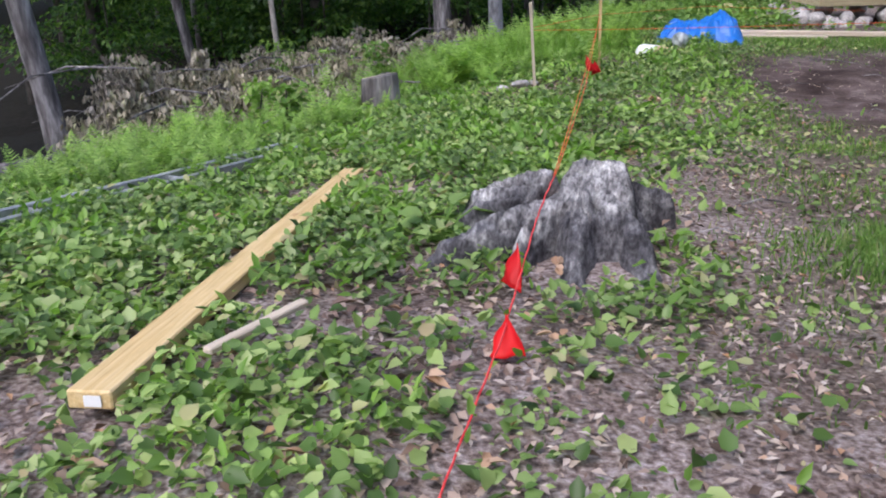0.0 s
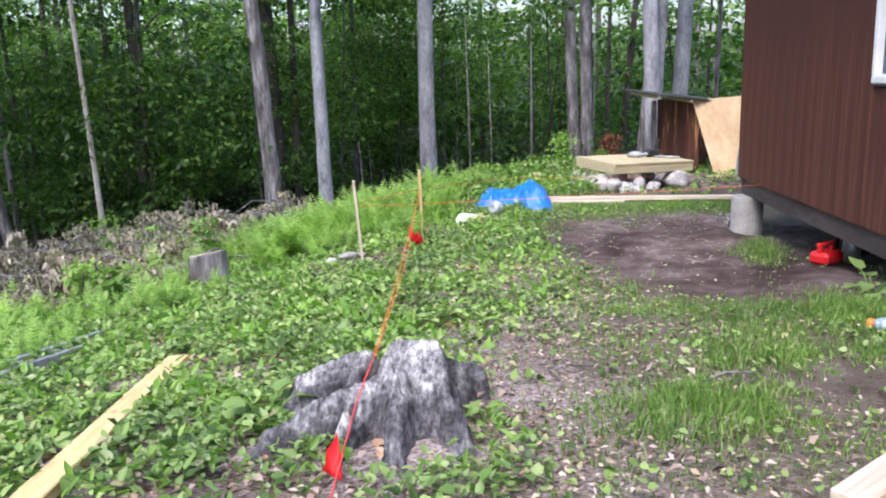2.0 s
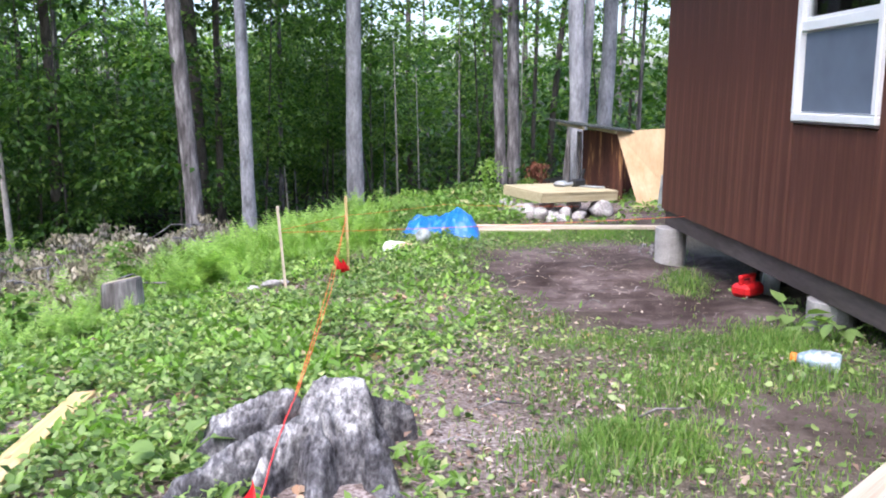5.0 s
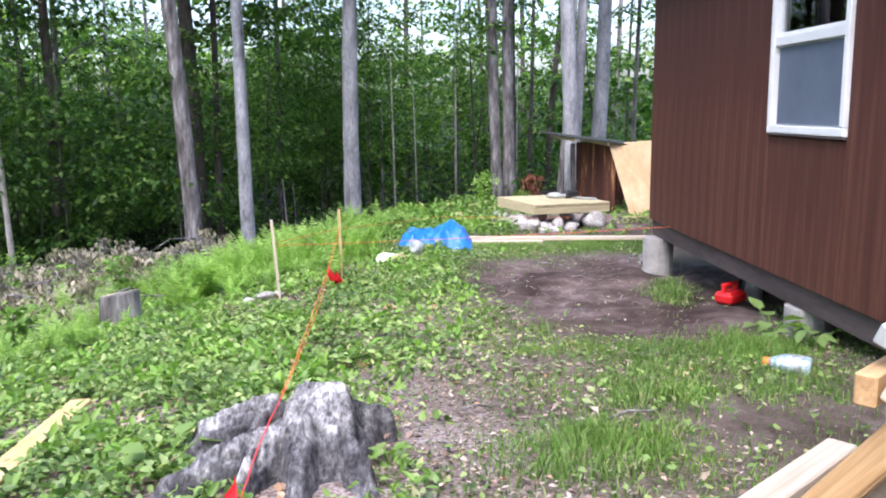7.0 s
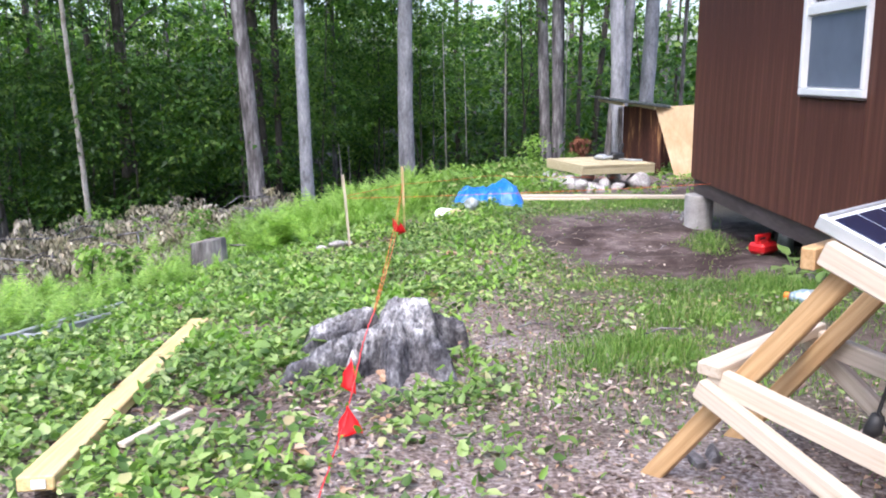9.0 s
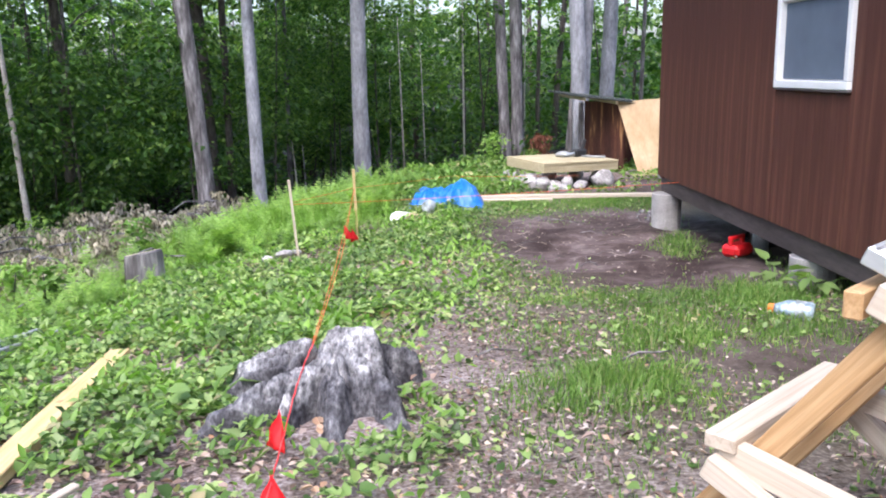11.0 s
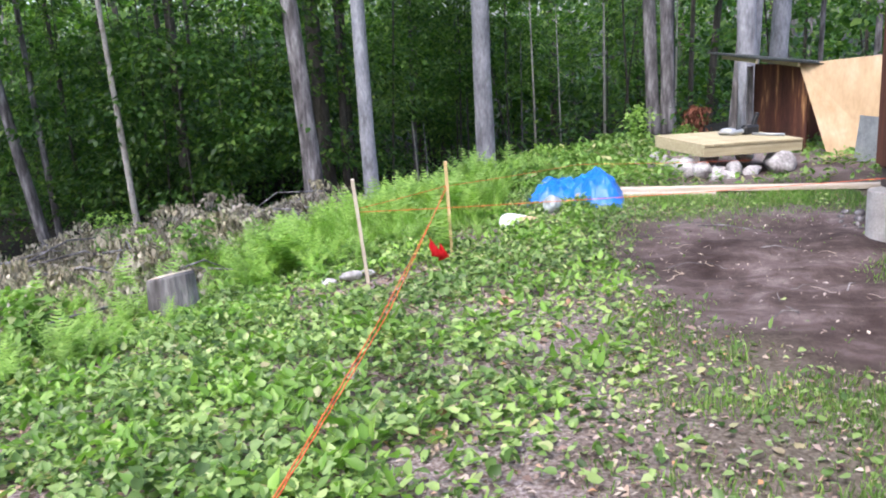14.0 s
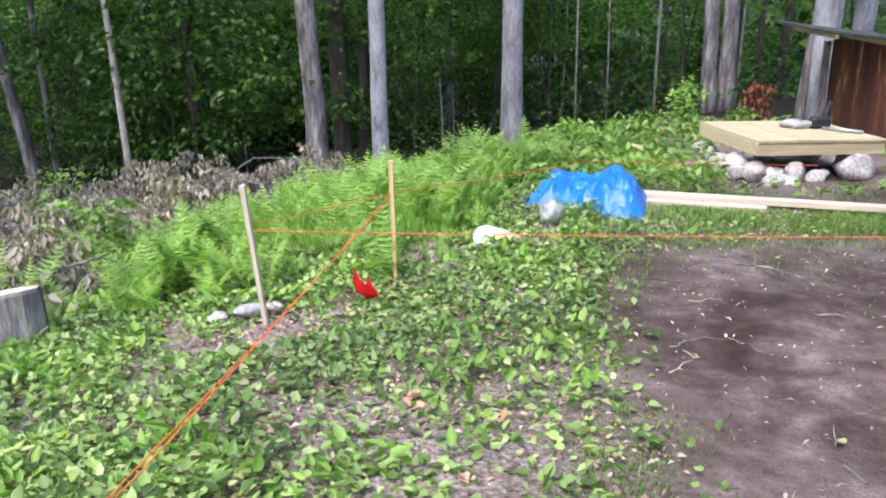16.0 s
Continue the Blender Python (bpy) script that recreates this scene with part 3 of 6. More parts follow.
    widths = (0.205, 0.19, 0.23, 0.165, 0.205, 0.25, 0.18, 0.21, 0.15, 0.24)
    while y > BACK_Y:
        wide = widths[k % len(widths)]
        k += 1
        y0 = max(y - wide, BACK_Y)
        if y0 < WIN_Y1 and y > WIN_Y0:
            cuts = [c for c in (y, min(y, WIN_Y1), max(y0, WIN_Y0), y0)]
            if y > WIN_Y1 + 0.02:
                siding_board(wall, store, WIN_Y1 + 0.004, y, SIDE_Z, EAVE_Z)
            if y0 < WIN_Y0 - 0.02:
                siding_board(wall, store, y0, WIN_Y0 - 0.004, SIDE_Z, EAVE_Z)
            siding_board(wall, store, cuts[2], cuts[1], SIDE_Z, WIN_Z0 - 0.024)
            siding_board(wall, store, cuts[2], cuts[1], WIN_Z1 + 0.004, EAVE_Z)
        else:
            siding_board(wall, store, y0, y, SIDE_Z, EAVE_Z)
        y -= wide


build_cabin()


# ---- the stump with the twine over it ----
def build_stump():
    """Broken slabs of the old trunk round a rotten hollow, roots running off them."""
    cx, cy = -0.15, 3.45
    g0 = float(land(cx, cy))
    n = 250
    xs, ys = np.linspace(-0.72, 0.50, n), np.linspace(-0.72, 0.42, n)
    X, Y = np.meshgrid(xs, ys)
    warp = lambda k, q, sx=1, sy=1: np.array([noise.noise((x * k * sx, y * k * sy, q)) for x, y in zip(X.ravel(), Y.ravel())]).reshape(X.shape)
    A, B = X + 0.022 * warp(6, 31) + 0.010 * warp(17, 12), Y + 0.022 * warp(6, 47) + 0.010 * warp(17, 22)
    step = lambda v, p, q: np.clip((v - p) / (q - p), 0, 1) ** 2 * (3 - 2 * np.clip((v - p) / (q - p), 0, 1))

    def slab(px, py, rx, ry, turn, top, fall_x, fall_y, soft=0.86):
        c, w = math.cos(radians(turn)), math.sin(radians(turn))
        u, v = (A - px) * c + (B - py) * w, -(A - px) * w + (B - py) * c
        d = (np.abs(u / rx) ** 3.2 + np.abs(v / ry) ** 3.2) ** (1 / 3.2)
        k = step(d, soft, 1.42)
        return (top + fall_x * (A - px) + fall_y * (B - py)) * (1 - k) - 0.12 * k

    def root(points, w0, w1, sharp=2.6):
        """A ridge along a bent line of (x, y, height), tapering from w0 to w1."""
        best = np.full_like(X, -0.3)
        k = len(points) - 1
        for i in range(k):
            (x0, y0, z0), (x1, y1, z1) = points[i], points[i + 1]
            L2 = (x1 - x0) ** 2 + (y1 - y0) ** 2
            t = ((A - x0) * (x1 - x0) + (B - y0) * (y1 - y0)) / L2
            tc = np.clip(t, 0, 1)
            off = np.hypot(A - x0 - tc * (x1 - x0), B - y0 - tc * (y1 - y0))
            w = w0 + (w1 - w0) * (i + tc) / k
            z = z0 + (z1 - z0) * tc
            best = np.maximum(best, z - (0.06 + z) * (off / w) ** sharp)
        return best

    main = slab(0.052, -0.105, 0.150, 0.240, 4, 0.218, 0.0, 0.30, 0.70)
    left = slab(-0.255, 0.015, 0.200, 0.105, 24, 0.170, 0.12, 0.30, 0.72)
    bridge = slab(-0.13, -0.235, 0.125, 0.110, 40, 0.172, 0.10, 0.10, 0.7)
    H = np.maximum(np.maximum(main, left), bridge)
    roots = [root([(-0.10, -0.22, 0.18), (-0.26, -0.36, 0.16), (-0.41, -0.45, 0.09), (-0.53, -0.52, -0.03)], 0.090, 0.060, 3.2),
             root([(-0.10, -0.28, 0.18), (-0.15, -0.40, 0.14), (-0.19, -0.53, 0.05), (-0.21, -0.60, -0.03)], 0.045, 0.036, 2.2),
             root([(0.00, -0.30, 0.165), (0.01, -0.43, 0.115), (0.03, -0.56, 0.04), (0.04, -0.63, -0.04)], 0.085, 0.060, 3.2),
             root([(0.15, -0.22, 0.17), (0.20, -0.34, 0.12), (0.25, -0.45, 0.03), (0.27, -0.50, -0.04)], 0.068, 0.050, 3.2),
             root([(0.15, -0.02, 0.17), (0.23, -0.06, 0.07), (0.29, -0.08, -0.04)], 0.080, 0.050, 2.6),
             root([(0.10, 0.06, 0.20), (0.22, 0.095, 0.165), (0.30, 0.115, 0.145)], 0.050, 0.042, 3.8),
             root([(0.02, 0.12, 0.20), (0.05, 0.24, 0.08), (0.06, 0.31, -0.03)], 0.09, 0.06),
             root([(-0.38, -0.06, 0.13), (-0.46, -0.11, 0.06), (-0.52, -0.15, -0.02)], 0.075, 0.04)]
    for r in roots:
        H = np.maximum(H, r)
    pit = np.exp(-(((A + 0.105 - 0.25 * (B + 0.03)) / 0.042) ** 4 + ((B + 0.025) / 0.105) ** 4))
    H -= 0.22 * pit
    for px, py, rx, ry, deep in ((-0.30, -0.19, 0.12, 0.035, 0.14), (0.11, -0.50, 0.040, 0.12, 0.19), (-0.075, -0.50, 0.026, 0.12, 0.15), (-0.23, -0.52, 0.028, 0.06, 0.08), (0.06, -0.22, 0.012, 0.14, 0.03), (-0.28, 0.03, 0.13, 0.010, 0.03)):
        H -= deep * np.exp(-(((A - px) / rx) ** 2 + ((B - py) / ry) ** 2))
    th, R = np.arctan2(B + 0.03, A), np.hypot(A, B + 0.03)
    fibre = np.array([noise.noise((math.cos(q) * 7, math.sin(q) * 7, r * 2.2)) for q, r in zip(th.ravel(), R.ravel())]).reshape(X.shape)
    crack = np.abs(np.array([noise.noise((math.cos(q) * 4.5, math.sin(q) * 4.5, r * 3 + 9)) for q, r in zip(th.ravel(), R.ravel())]).reshape(X.shape))
    N = 0.020 * (0.4 - np.abs(warp(11, 1))) + 0.016 * (0.4 - np.abs(warp(27, 4))) + 0.006 * warp(80, 8) + 0.012 * fibre - 0.026 * np.exp(-(crack / 0.035) ** 2)
    H = H + N * np.clip(0.3 + H * 6, 0.2, 1)
    keep = H > -0.06
    V = np.stack([X, Y, np.maximum(H, -0.12) + land(cx + X, cy + Y) - g0], -1).reshape(-1, 3)
    idx = np.arange(n * n).reshape(n, n)
    ok = keep[:-1, :-1] | keep[1:, 1:] | keep[:-1, 1:] | keep[1:, :-1]
    F = np.stack([idx[:-1, :-1], idx[:-1, 1:], idx[1:, 1:], idx[1:, :-1]], -1)[ok]
    used = np.unique(F)
    remap = np.full(n * n, -1)
    remap[used] = np.arange(len(used))
    me = raw_mesh("tree_stump", V[used], remap[F], M_STUMP)
    me.polygons.foreach_set("use_smooth", [True] * len(me.polygons))
    # pale over slab tops and the thin root; lower flanks stay painted dark
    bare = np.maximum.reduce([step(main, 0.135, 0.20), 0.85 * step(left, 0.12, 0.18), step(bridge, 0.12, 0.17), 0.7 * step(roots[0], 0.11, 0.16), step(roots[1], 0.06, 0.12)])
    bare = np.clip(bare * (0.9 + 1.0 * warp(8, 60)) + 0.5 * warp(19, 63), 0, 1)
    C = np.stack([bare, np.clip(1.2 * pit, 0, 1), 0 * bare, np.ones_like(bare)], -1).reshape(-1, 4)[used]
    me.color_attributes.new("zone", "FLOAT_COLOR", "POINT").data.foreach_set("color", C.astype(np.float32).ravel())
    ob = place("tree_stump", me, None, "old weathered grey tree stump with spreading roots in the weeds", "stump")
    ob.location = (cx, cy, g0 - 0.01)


build_stump()


def build_cut_stump():
    x, y = -2.22, 7.42
    g = float(land(x, y))
    ang = np.linspace(0, 2 * np.pi, 28, endpoint=False)
    V, F = [], []
    levels = [(-0.12, 0.21), (0.0, 0.185), (0.10, 0.168), (0.315, 0.158), (0.33, 0.150)]
    for z, r in levels:
        for a in ang:
            k = r * (1 + 0.06 * math.sin(3 * a + 1) + 0.03 * math.sin(11 * a))
            V.append((k * math.cos(a), k * math.sin(a), z + (0.035 * math.cos(a + 0.6) if z > 0.2 else 0)))
    m = len(ang)
    for i in range(len(levels) - 1):
        for k in range(m):
            F.append((i * m + k, i * m + (k + 1) % m, (i + 1) * m + (k + 1) % m, (i + 1) * m + k))
    st = thing("cut_stump", "low sawn tree stump with a pale cut top among the weeds", "stump", pose(x, y, g))
    place("bark", mesh_from("bark", V, F, M_BARK), st)
    top = [V[(len(levels) - 1) * m + k] for k in range(m)]
    top = [(p[0] * 0.97, p[1] * 0.97, p[2] + 0.003) for p in top]
    low = [(p[0], p[1], p[2] - 0.02) for p in top]
    F2 = [tuple(range(m))] + [(k, m + k, m + (k + 1) % m, (k + 1) % m) for k in range(m)]
    place("cut_face", mesh_from("cut_face", top + low, F2, M_PALEWOOD), st, "pale sawn end grain")


build_cut_stump()


# ---- lumber on the ground ----
def rest(x, y, up=0.0):
    return (x, y, float(land(x, y)) + up)


def lumber(name, a, b, width, thick, mat, label, category="board", up=(0, 0, 1), group=""):
    return board(name, a, b, width, thick, mat, None, up, 0.004, label=label, category=category, group=group)


lumber("timber", (-1.085, 1.82, 0.175), (-1.40, 4.42, -0.125), 0.105, 0.045, M_LUMBER, "new yellow pine timber lying on the weeds", "timber")
timber = bpy.data.objects["timber"]
end_tag = part("end_tag", box(0.003, 0.04, 0.026, (-1.3225, -0.01, 0), None, 0), M_WHITE, timber, "white paper end tag")
part("knot", box(0.045, 0.02, 0.002, (0.3, 0.015, 0.0228), None, 0), M_TANWOOD, timber, "dark resinous knot")
lumber("wood_stick", (-0.925, 2.05, 0.185), (-0.82, 2.40, 0.155), 0.03, 0.018, M_PALEWOOD, "short pale wooden lath lying on the weeds", "stick")
lumber("long_board", rest(1.0, 10.52, 0.06), rest(4.1, 10.22, 0.055), 0.10, 0.045, M_PALEWOOD, "long pale sawn board lying by the tarp", "board", group="long boards")
lumber("short_board", rest(1.0, 10.40, 0.03), rest(1.9, 10.30, 0.03), 0.09, 0.035, M_PALEWOOD, "short pale sawn board half under a longer one", "board")


def stake(foot, top, mat, label):
    return board("wooden_stake", foot, top, 0.036, 0.022, mat, None, (1, 0.2, 0), 0.002, label=label, category="stake", group="survey stakes")


stake((-0.865, 7.575, -0.55), (-0.908, 7.478, 0.387), M_PALEWOOD, "leaning wooden survey stake with twine tied to it")
stake((-0.375, 8.20, -0.55), (-0.389, 8.194, 0.384), M_LUMBER, "upright wooden survey stake with twine tied to it")


def twine(points, r, mat, label):
    fine = []
    for a, b in zip(points, points[1:]):
        k = max(3, int(math.dist(a, b) / 0.05))
        for i in range(k):
            t = i / k
            sag = -0.012 * math.dist(a, b) * 4 * t * (1 - t) * 0.25
            w = 0.0012 * math.sin(40 * t * math.dist(a, b))
            fine.append((a[0] + (b[0] - a[0]) * t + w, a[1] + (b[1] - a[1]) * t, a[2] + (b[2] - a[2]) * t + sag))
    fine.append(points[-1])
    return bar("twine", fine, r, mat, None, 6, label=label, category="twine", group="layout twines")


twine([(-0.275, 1.35, 0.135), (-0.27, 1.75, 0.14), (-0.255, 2.3, 0.155), (-0.265, 3.0, 0.20), (-0.268, 3.30, 0.192), (-0.262, 3.52, 0.19)], 0.0026, M_PINK, "red layout twine running over the stump")
twine([(-0.262, 3.52, 0.19), (-0.262, 3.62, 0.185), (-0.30, 5.5, 0.13), (-0.39, 8.17, 0.205)], 0.0021, M_ORANGE, "orange layout twine running from the stump to a stake")
twine([(-0.268, 3.53, 0.185), (-0.325, 5.4, 0.12), (-0.385, 8.16, 0.19)], 0.0021, M_ORANGE, "second strand of orange layout twine to a stake")
twine([(-0.895, 7.50, 0.165), (0.3, 7.66, 0.16), (2.70, 7.93, 0.20)], 0.0021, M_ORANGE, "orange layout twine from the stake to the cabin")
twine([(-0.895, 7.51, 0.185), (-0.395, 8.18, 0.205), (0.6, 10.1, 0.05), (2.4, 11.1, -0.12)], 0.0021, M_ORANGE, "orange layout twine past the tarp")


def flag(corners, label):
    c = [Vector(p) for p in corners]
    V, F, k = [], [], 7
    for i in range(k + 1):
        for j in range(k + 1 - i):
            p = c[0] + (c[1] - c[0]) * (i / k) + (c[2] - c[0]) * (j / k)
            V.append(p + Vector((0.006 * math.sin(9 * i / k + 4 * j / k), 0.006 * math.cos(8 * j / k), 0)))
    row = lambda i: sum(k + 1 - q for q in range(i))
    for i in range(k):
        for j in range(k - i):
            F.append((row(i) + j, row(i + 1) + j, row(i) + j + 1))
            if j < k - i - 1:
                F.append((row(i + 1) + j, row(i + 1) + j + 1, row(i) + j + 1))
    me = mesh_from("marker_flag", V, F, M_FLAG, True)
    ob = place("marker_flag", me, None, label, "flag", "marker flags")
    mod = ob.modifiers.new("thick", "SOLIDIFY")
    mod.thickness = 0.002
    return ob


flag([(-0.285, 2.72, 0.232), (-0.325, 2.66, 0.135), (-0.252, 2.62, 0.122)], "small red triangular flag hanging on the twine")
flag([(-0.262, 2.38, 0.175), (-0.288, 2.27, 0.105), (-0.19, 2.29, 0.112)], "small red triangular flag hanging on the twine")
flag([(-0.47, 7.72, -0.07), (-0.46, 7.71, -0.20), (-0.36, 7.70, -0.21)], "crumpled red marker flag at the foot of a stake")
flag([(-0.40, 7.72, -0.11), (-0.42, 7.73, -0.24), (-0.33, 7.71, -0.21)], "crumpled red marker flag at the foot of a stake")


# ---- the solar panel on its wooden stand ----
def build_stand():
    st = thing("solar_panel_stand", "home-made stand of sawn pine with splayed legs", "stand")
    O = np.array([0.965, 1.596, 0.0])
    b = np.array([0.651, -0.759, 0.0])
    n = np.array([0.759, 0.651, 0.0])
    W = 0.53

    def P(s, q, z):
        return tuple(O + b * s + n * q + np.array([0, 0, z]))

    def beam(name, a, c, w, t, mat, up=(0, 0, 1)):
        return board(name, a, c, w, t, mat, st, up, 0.004)

    def gd(s, q):
        p = P(s, q, 0)
        return float(land(p[0], p[1]))

    sl = -0.40
    for q, nm in ((0.0, "near"), (W, "far")):
        beam("top_beam", P(0.045, q, 0.886), P(1.15, q, 0.886 + sl * 1.105), 0.036, 0.062, M_PALEWOOD)
        dq = 0.042 if q == 0 else -0.042
        beam("leg", P(0.10, q + dq, 0.85), P(-0.46, q + dq, gd(-0.46, q) - 0.02), 0.056, 0.036, M_TANWOOD, tuple(n))
        beam("leg", P(1.0, q + dq, 0.43), P(1.12, q + dq, gd(1.12, q) - 0.02), 0.068, 0.036, M_TANWOOD, tuple(n))
        beam("rail", P(-0.235, q - 0.0, 0.50), P(1.08, q, 0.27), 0.036, 0.064, M_PALEWOOD)
        beam("brace", P(-0.245, q - dq * 0.9, 0.475), P(0.62 if q == 0 else 0.25, q - dq * 0.9, gd(0.52, q) - 0.01), 0.055, 0.036, M_PALEWOOD, tuple(n))
    beam("cross_bar", P(-0.225, -0.03, 0.525), P(-0.225, W + 0.03, 0.525), 0.07, 0.036, M_PALEWOOD)
    beam("cross_bar", P(0.012, -0.015, 0.865), P(0.012, W - 0.02, 0.865), 0.036, 0.055, M_TANWOOD)
    beam("cross_bar", P(1.05, 0.03, 0.36), P(1.05, W - 0.02, 0.36), 0.04, 0.088, M_TANWOOD)
    # the panel lies on the beams
    ang = math.atan(sl)
    x = Vector((b[0] * math.cos(ang), b[1] * math.cos(ang), math.sin(ang)))
    y = Vector(n)
    z = x.cross(y)
    if z.z < 0:
        z = -z
        y = -y
    m = Matrix((x, y, z)).transposed().to_4x4()
    m.translation = Vector(P(0.0, 0.02 if y.dot(Vector(n)) > 0 else 0.53, 0.925)) + z * 0.012
    L, Wd, T = 1.19, 0.54, 0.036
    panel = new("solar_panel")
    panel.parent = st
    panel.matrix_world = m
    tagged(panel, "dark-celled solar panel in a silver frame")
    bm = bmesh.new()
    e = 0.013
    for sx, sy, px, py in ((L, e, L / 2, e / 2), (L, e, L / 2, Wd - e / 2), (e, Wd - 2 * e, e / 2, Wd / 2), (e, Wd - 2 * e, L - e / 2, Wd / 2)):
        box(sx, sy, T, (px, py, T / 2), None, 0.003, bm)
    part("frame", bm, M_ALU, panel)
    part("backsheet", box(L - 2 * e - 0.002, Wd - 2 * e - 0.002, 0.006, (L / 2, Wd / 2, T - 0.008), None, 0), M_BACKSHEET, panel)
    cw, cl = (Wd - 2 * e - 0.016) / 4, (L - 2 * e - 0.02) / 9
    bm = box(cl - 0.010, cw - 0.010, 0.002, (0, 0, 0), None, 0)
    cell = bpy.data.meshes.new("cell")
    bm.to_mesh(cell)
    bm.free()
    cell.materials.append(M_CELL)
    for i in range(9):
        for j in range(4):
            o = place("cell", cell, panel)
            o.location = (e + 0.01 + cl * (i + 0.5), e + 0.008 + cw * (j + 0.5), T - 0.0035)
    # cable hanging under the beam
    pts = [P(0.24, 0.05, 0.72), P(0.22, 0.06, 0.66), P(0.19, 0.07, 0.58), P(0.17, 0.08, 0.50), P(0.19, 0.08, 0.47), P(0.22, 0.07, 0.52), P(0.25, 0.06, 0.62), P(0.27, 0.05, 0.71)]
    bar("panel_cable", pts, 0.005, M_BLACK, st, 6)
    V, F = tube([P(0.17, 0.08, 0.49), P(0.16, 0.08, 0.45), P(0.15, 0.08, 0.43)], [0.016, 0.022, 0.014], 8)
    place("connector", mesh_from("connector", V, F, M_BLACK, True), st)


build_stand()


# ---- things by the far end of the yard ----
def rough_stone(name, x, y, z, r, seed, squash=0.75, mat=None, **tags):
    rng = np.random.default_rng(seed)
    bm = bmesh.new()
    bmesh.ops.create_icosphere(bm, subdivisions=3, radius=1.0)
    off = rng.uniform(0, 50, 3)
    sc = np.array([1.0, rng.uniform(0.75, 1.0), squash]) * r
    for v in bm.verts:
        d = 1 + 0.22 * noise.noise(Vector(v.co * 1.1) + Vector(off)) + 0.07 * noise.noise(Vector(v.co * 3.5) + Vector(off))
        v.co = Vector([v.co[i] * d for i in range(3)])
    for _ in range(9):
        nrm = Vector(rng.normal(0, 1, 3)).normalized()
        lim = rng.uniform(0.66, 0.92)
        for v in bm.verts:
            over = v.co.dot(nrm) - lim
            if over > 0:
                v.co -= nrm * over * 0.9
    for v in bm.verts:
        v.co = Vector([v.co[i] * sc[i] for i in range(3)])
    for f in bm.faces:
        f.smooth = True
    ob = part(name, bm, mat or M_ROCK, None)
    ob.matrix_world = pose(x, y, z, rng.uniform(-15, 15), rng.uniform(-15, 15), rng.uniform(0, 360))
    return tagged(ob, **tags)


def build_platform():
    f, r = Vector((1.915, 11.35, 0)), Vector((3.27, 11.89, 0))
    ex = (r - f).normalized()
    ey = Vector((-ex.y, ex.x, 0))
    W, D, T = 1.22, 1.06, 0.135
    m = Matrix((ex, ey, Vector((0, 0, 1)))).transposed().to_4x4()
    m.translation = Vector((f.x + 0.05, f.y + 0.05, -0.115))
    m = m @ pose(0, 0, 0, 0.6, 1.2, 0)
    pf = thing("wooden_platform", "square platform of new yellow decking resting on field stones", "platform", m)
    part("front_joist", box(W, 0.04, T - 0.026, (W / 2, 0.02, (T - 0.026) / 2), None, 0.004), M_TREATED, pf)
    part("back_joist", box(W, 0.04, T - 0.026, (W / 2, D - 0.02, (T - 0.026) / 2), None, 0.004), M_TREATED, pf)
    for k in range(4):
        part("side_joist" if k in (0, 3) else "joist", box(0.04, D - 0.084, T - 0.026, (0.02 + k * (W - 0.04) / 3, D / 2, (T - 0.026) / 2), None, 0.004), M_TREATED, pf)
    n = 10
    for k in range(n):
        w = W / n
        part("deck_board", box(w - 0.005, D + 0.02, 0.025, (w * (k + 0.5), D / 2, T - 0.0125), None, 0.003), M_TREATED, pf)
    spots = [(0.05, 0.10, 0.12), (0.02, 0.38, 0.14), (0.17, 0.06, 0.085), (0.16, 0.26, 0.10), (0.27, 0.12, 0.09), (0.40, 0.02, 0.115), (0.02, 0.62, 0.12), (0.55, -0.06, 0.10), (0.66, 0.02, 0.07), (0.06, 0.92, 0.13), (0.10, 1.2, 0.12), (0.98, 0.06, 0.18), (1.15, 0.40, 0.12), (1.1, 0.9, 0.14), (0.7, 1.0, 0.12), (0.20, -0.10, 0.085), (0.30, -0.09, 0.07), (0.10, -0.08, 0.075), (0.24, -0.17, 0.06), (-0.06, 0.22, 0.08), (-0.07, 0.5, 0.075)]
    for i, (u, v, rr) in enumerate(spots):
        p = m @ Vector((u, v, 0))
        g = float(land(p.x, p.y))
        z = min(g + rr * 0.6, -0.12 - rr * 0.72)
        rough_stone("field_stone", p.x, p.y, z if v > 0 else g + rr * 0.35, rr * 0.98, 20 + i, 0.85, label="pale angular field stone stacked under the platform", category="stone", group="platform stones")
    # tools lying on the deck
    q = m @ Vector((W * 0.78, D * 0.55, T))
    tool = thing("power_tool", "dark power tool lying on the platform", "tool", pose(q.x, q.y, q.z, 0, 0, 30))
    part("motor_body", box(0.22, 0.10, 0.11, (0, 0, 0.058), None, 0.025), M_BLACK, tool)
    part("grip", box(0.05, 0.05, 0.17, (0.07, 0, 0.165), pose(0, 0, 0, 0, 20, 0), 0.012), M_BLACK, tool)
    V, F = tube([(-0.1, 0, 0.05), (-0.28, 0.02, 0.035)], [0.028, 0.02], 10)
    place("nozzle", mesh_from("nozzle", V, F, M_METAL), tool)
    q = m @ Vector((W * 0.58, D * 0.62, T))
    rough_stone("cloth_rag", q.x, q.y, q.z + 0.035, 0.13, 77, 0.35, M_METAL, label="crumpled grey cover lying on the platform", category="cloth")
    q = m @ Vector((W * 0.86, D * 0.34, T))
    tagged(bar("steel_bar", [(q.x - 0.16, q.y + 0.1, q.z + 0.018), (q.x + 0.14, q.y - 0.1, q.z + 0.018)], 0.016, M_METAL), "short steel bar lying on the platform", "bar")


build_platform()


